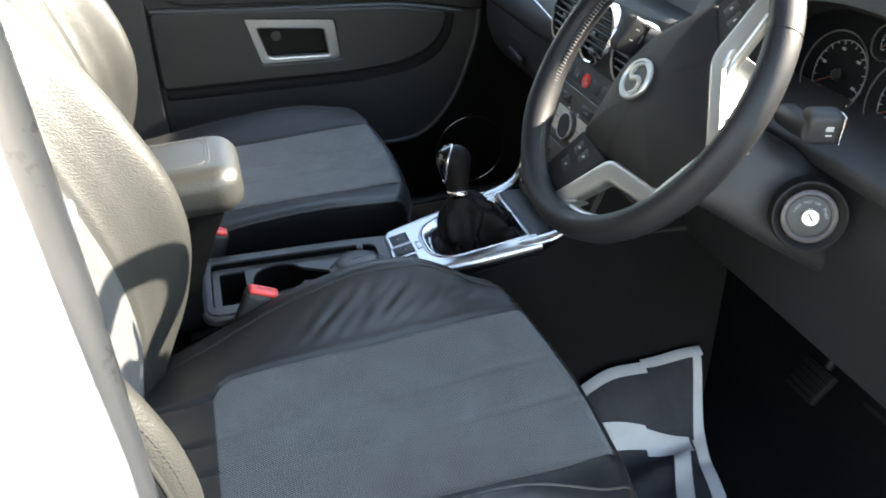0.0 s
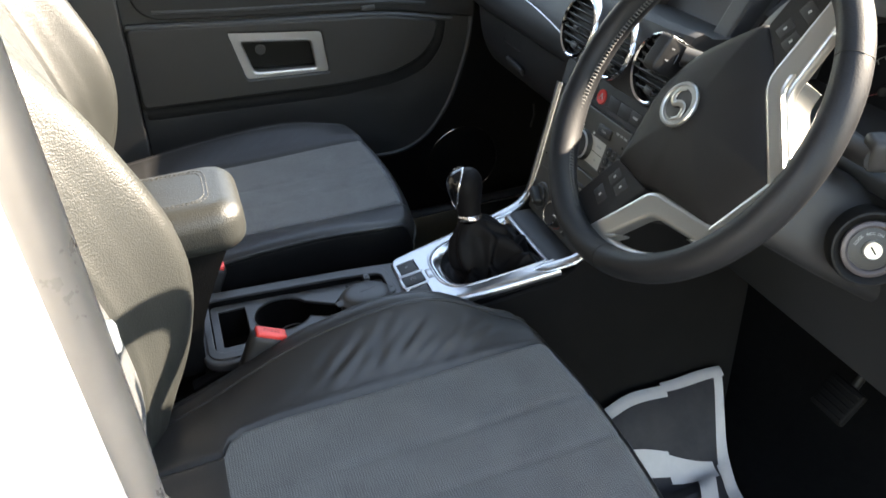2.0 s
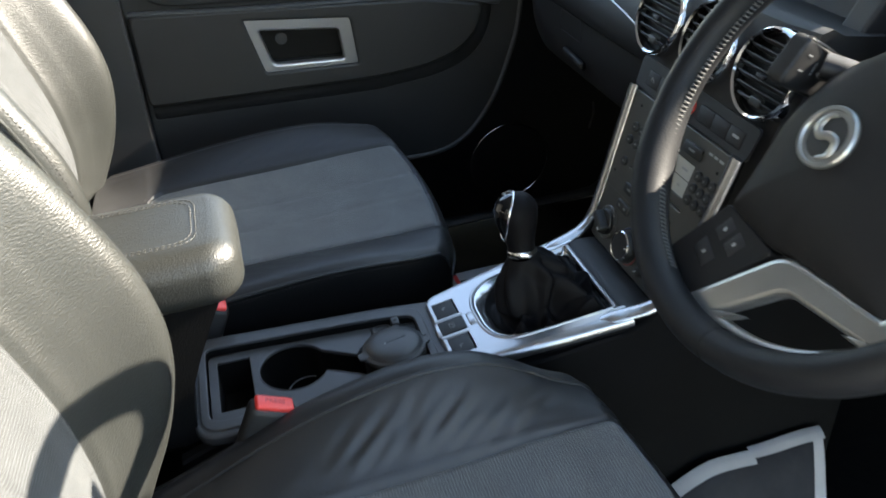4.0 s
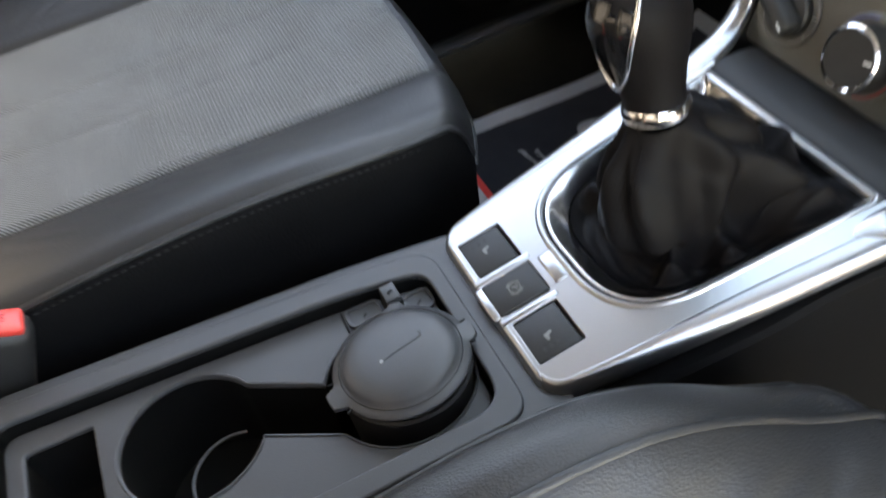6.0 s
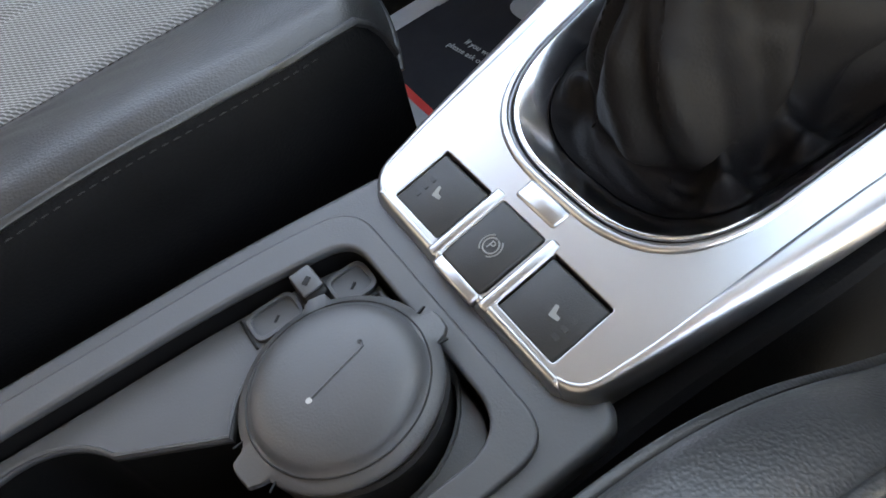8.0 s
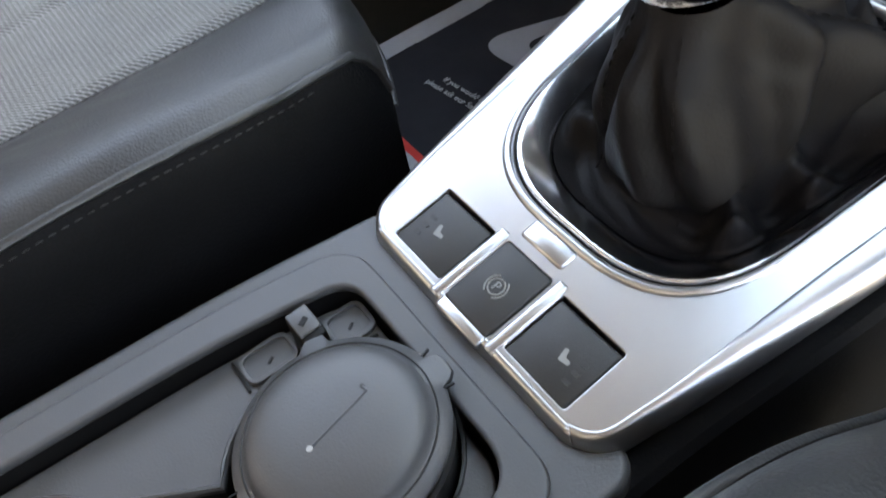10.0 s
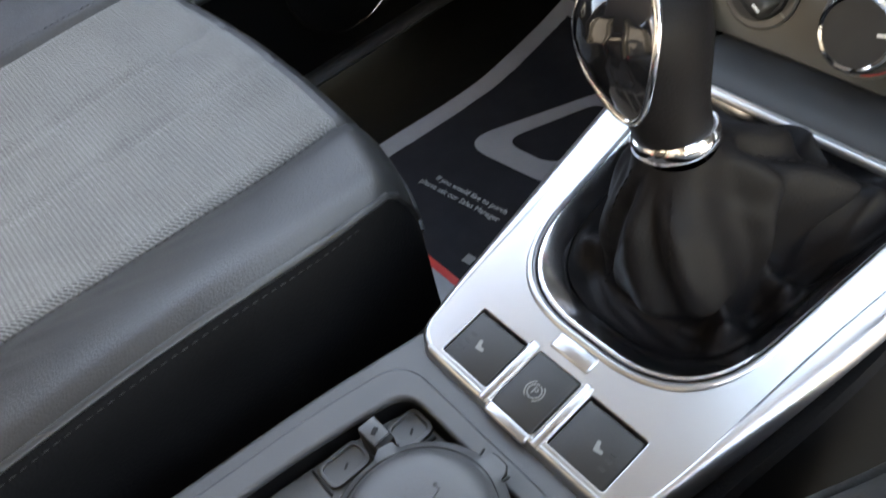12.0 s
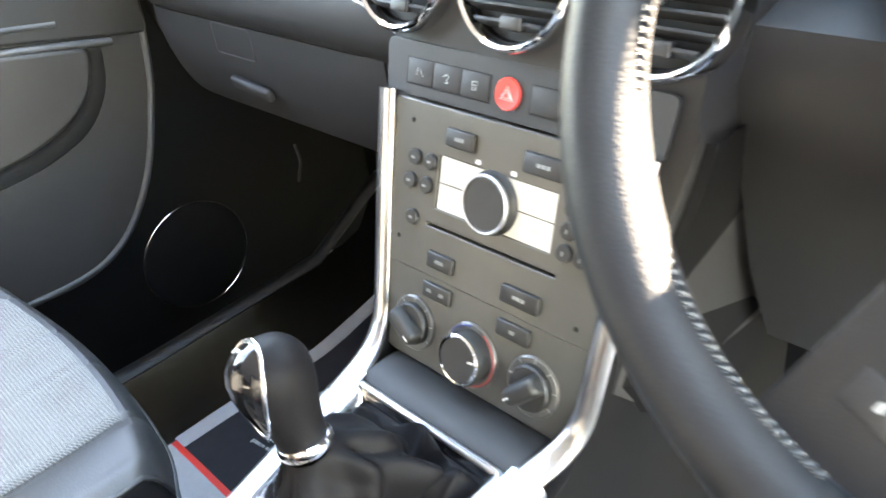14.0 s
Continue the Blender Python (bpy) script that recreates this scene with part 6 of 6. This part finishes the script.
# its underside falls back to the card in a hollow curve
hollow = ((0.0, 0.014), (0.06, 0.009), (0.20, 0.004), (0.55, 0.0022), (0.94, 0.0022), (1.0, 0.0002))
n = len(arm_i)
v = [DY @ Vector((xi + (xo - xi) * k, yi + (yo - yi) * k, z)) for k, z in hollow for (xi, yi), (xo, yo) in zip(arm_i, arm_o)]
f = [(r * n + i, r * n + (i + 1) % n, (r + 1) * n + (i + 1) % n, (r + 1) * n + i) for r in range(len(hollow) - 1) for i in range(n)]
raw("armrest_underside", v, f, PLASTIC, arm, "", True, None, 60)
# paler grey beads that paint the two highlights along the ledge's creases
tube("ledge_highlight", [DY @ Vector((x, y, 0.012)) for x, y in spline([(-0.474, 0.574), (-0.30, 0.561), (-0.10, 0.550), (0.06, 0.539), (0.21, 0.512)], 6)], 0.0065, PLASTIC_GREY, door, 10, False, 0.8)
tube("ledge_highlight", [DY @ Vector((x, y + 0.026, 0.006)) for x, y in spline([(-0.420, 0.571), (-0.30, 0.561), (-0.10, 0.550), (0.06, 0.539), (0.15, 0.526)], 6)], 0.0050, PLASTIC_GREY, door, 10, False, 0.8)
dplate("upper_pad", [rounded([(-0.455, 0.586), (-0.30, 0.576), (0.06, 0.553), (0.262, 0.512), (0.268, 0.69), (-0.450, 0.715)], [0.075, 0.006, 0.006, 0.006, 0.006, 0.006], 8)], 0.008, 0.012, PLASTIC_DASH, door, 0.005, "charcoal upper door pad")
box("lock_switch", (0.030, 0.010, 0.006), DY @ pose(0.02, 0.557, 0.010), PLASTIC_GREY, door, 0.002)
# speaker low in the door
spk = thing("door_speaker", (0.238, 0.765, 0.13), "round black door speaker with thin chrome ring", "speaker")
SPM = DY @ pose(0.242, 0.143, -0.022)
lathe("grille", [(0.088, 0.0), (0.088, 0.004), (0.080, 0.008), (0.04, 0.011), (0.0, 0.011)], SPM, LOWER_BLACK, spk, 48, "black speaker grille")
tube("speaker_ring", [SPM @ Vector((0.090 * math.cos(a), 0.090 * math.sin(a), 0.004)) for a in np.linspace(0, 2 * math.pi, 65)[:-1]], 0.0016, CHROME, spk, 6, True, label="thin chrome ring")
# added to stop light leaking in between dash end and door shell
box("kick_panel", (0.30, 0.03, 0.72), pose(0.755, 0.775, 0.36), LOWER_BLACK, shell, 0.004, "black footwell side panel closing a light leak")
# sill strip along the door's foot
tube("sill_strip", [(-0.45, 0.735, 0.045), (0.10, 0.735, 0.045), (0.42, 0.73, 0.06), (0.58, 0.72, 0.16)], 0.016, PLASTIC, shell, 8, False, 0.5)

# ---- paper floor mats ----
pm = thing("paper_floor_mat", (0.24, 0.36, 0.01), "dark printed paper floor mat with white border, lying flat", "floor mat", "paper floor mats")


def mat_z(x, y):
    return 0.012 + 0.10 * max(0.0, (x - 0.44) / 0.10) ** 2 * 0.25 + 0.0015 * math.sin(x * 31 + y * 17) * math.sin(y * 23)


def sheet(name, x0, x1, y0, y1, lift, mat, parent, zf, nx=30, ny=24, label=""):
    """A thin sheet with both faces, following zf; its long edges may be given as functions of x."""
    lo = y0 if callable(y0) else lambda x: y0
    hi = y1 if callable(y1) else lambda x: y1
    v = []
    for d in (0.0, -0.0012):
        for i in range(nx + 1):
            x = x0 + (x1 - x0) * i / nx
            for j in range(ny + 1):
                y = lo(x) + (hi(x) - lo(x)) * j / ny
                v.append((x, y, zf(x, y) + lift + d))
    w = ny + 1
    f = [(i * w + j, (i + 1) * w + j, (i + 1) * w + j + 1, i * w + j + 1) for i in range(nx) for j in range(ny)]
    k = (nx + 1) * w
    f += [tuple(k + q for q in a[::-1]) for a in f]
    return raw(name, v, f, mat, parent, label)


def mat_edge(x):
    """The mat's outer edge turns towards the door near the toe board."""
    return 0.584 + 0.040 * sm(0.28, 0.50, x)


sh = sheet("sheet", 0.000, 0.500, 0.120, mat_edge, 0.0, MAT_FILM, pm, mat_z, label="dark printed paper")
sheet("border", 0.049, 0.502, lambda x: mat_edge(x) - 0.026, lambda x: mat_edge(x) + 0.002, 0.0012, MAT_WHITE, sh, mat_z, 24, 2)
sheet("border", 0.477, 0.502, 0.118, lambda x: mat_edge(x) - 0.0262, 0.0013, MAT_WHITE, sh, mat_z, 2, 20)
sheet("border", -0.001, 0.040, 0.118, 0.580, 0.0014, MAT_WHITE, sh, mat_z, 3, 20)
sheet("stripe", 0.040, 0.049, 0.119, 0.580, 0.0013, RED, sh, mat_z, 1, 20)
lg = rounded([(0.195, 0.510), (0.215, 0.345), (0.385, 0.330), (0.405, 0.430)], [0.05, 0.05, 0.06, 0.06], 8)
li = rounded([(0.232, 0.468), (0.240, 0.385), (0.350, 0.372), (0.365, 0.425)], [0.03, 0.03, 0.03, 0.03], 8)
plate("print_shape", [lg, li], 0.0004, Matrix.Translation((0, 0, 0.0146)), MAT_WHITE, sh)
lettering("print_words", "If you would like to purch", 0.0105, pose(0.143, 0.425, 0.0148, 0, 0, -82), PRINT, sh)
lettering("print_words", "please ask our Sales Manager", 0.0105, pose(0.128, 0.430, 0.0148, 0, 0, -82), PRINT, sh)
box("print_bar", (0.012, 0.012, 0.0004), pose(0.075, 0.350, 0.0146, 0, 0, -82), PRINT_GREY, sh, 0.0)

dmat = thing("paper_floor_mat", (0.2, -0.3, 0.01), "dark paper floor mat with white border, crumpled against the tunnel", "floor mat", "paper floor mats")


def dmat_z(x, y):
    up = sm(-0.235, -0.115, y) * (0.122 - 0.10 * sm(0.20, 0.02, x))
    crease = 0.012 * math.exp(-((y + 0.235 - 0.25 * (x - 0.30)) / 0.018) ** 2) * sm(0.05, 0.20, x)
    return 0.012 + up + crease + 0.0025 * math.sin(x * 43 + y * 29) * math.sin(y * 37 - x * 11)


def skew_sheet(name, corners, lift, mat, parent, nx, ny, label=""):
    """A sheet over the four plan corners, following the crumpled mat."""
    a, b, c, d = (Vector(q) for q in corners)
    v = []
    for e in (0.0, -0.0012):
        for i in range(nx + 1):
            for j in range(ny + 1):
                s, t = i / nx, j / ny
                q = a.lerp(b, s).lerp(d.lerp(c, s), t)
                v.append((q.x, q.y, dmat_z(q.x, q.y) + lift + e))
    w = ny + 1
    f = [(i * w + j, (i + 1) * w + j, (i + 1) * w + j + 1, i * w + j + 1) for i in range(nx) for j in range(ny)]
    k = (nx + 1) * w
    f += [tuple(k + q for q in a2[::-1]) for a2 in f]
    return raw(name, v, f, mat, parent, label)


sh = skew_sheet("sheet", [(-0.06, -0.122), (0.362, -0.118), (0.240, -0.480), (-0.06, -0.56)], 0.0, MAT_FILM, dmat, 34, 34, "dark crumpled paper")
skew_sheet("border", [(0.05, -0.137), (0.254, -0.136), (0.254, -0.119), (0.05, -0.119)], 0.0015, MAT_WHITE, sh, 16, 3)
skew_sheet("border", [(0.250, -0.130), (0.362, -0.131), (0.364, -0.113), (0.250, -0.114)], 0.0024, MAT_WHITE, sh, 12, 3)
skew_sheet("border", [(0.343, -0.130), (0.363, -0.116), (0.326, -0.225), (0.307, -0.222)], 0.0022, MAT_WHITE, sh, 4, 12)
skew_sheet("border", [(0.306, -0.217), (0.326, -0.222), (0.300, -0.330), (0.280, -0.324)], 0.0020, MAT_WHITE, sh, 4, 12)
skew_sheet("border", [(0.280, -0.320), (0.300, -0.326), (0.250, -0.470), (0.230, -0.462)], 0.0020, MAT_WHITE, sh, 4, 12)
skew_sheet("fold_border", [(0.120, -0.165), (0.230, -0.188), (0.238, -0.214), (0.130, -0.199)], 0.0040, MAT_WHITE, sh, 10, 4)
skew_sheet("fold_border", [(0.225, -0.190), (0.300, -0.212), (0.296, -0.238), (0.222, -0.222)], 0.0055, MAT_WHITE, sh, 8, 4)
skew_sheet("fold_border", [(0.262, -0.232), (0.290, -0.236), (0.218, -0.390), (0.190, -0.381)], 0.0060, MAT_WHITE, sh, 4, 14)

# ---- pedals ----
for y, w, x in ((-0.256, 0.066, 0.480), (-0.345, 0.075, 0.560), (-0.455, 0.050, 0.570)):
    pd = thing("pedal", (x, y, 0.10), "black rubber foot pedal on a steel arm", "pedal", "foot pedals")
    m = pose(x, y, 0.145, 0, -52, 0)
    pad = box("pedal_pad", (0.060, w, 0.014), m, LOWER_BLACK, pd, 0.004, "ribbed black rubber pad")
    for i in range(5):
        box("rib", (0.004, w * 0.86, 0.003), m @ pose(-0.022 + 0.011 * i, 0, 0.0082), LOWER_BLACK, pad, 0.0008)
    tube("pedal_arm", [(x + 0.02, y, 0.155), (x + 0.07, y, 0.25), (x + 0.06, y, 0.40)], 0.009, PLASTIC_HOLE, pd, 8)
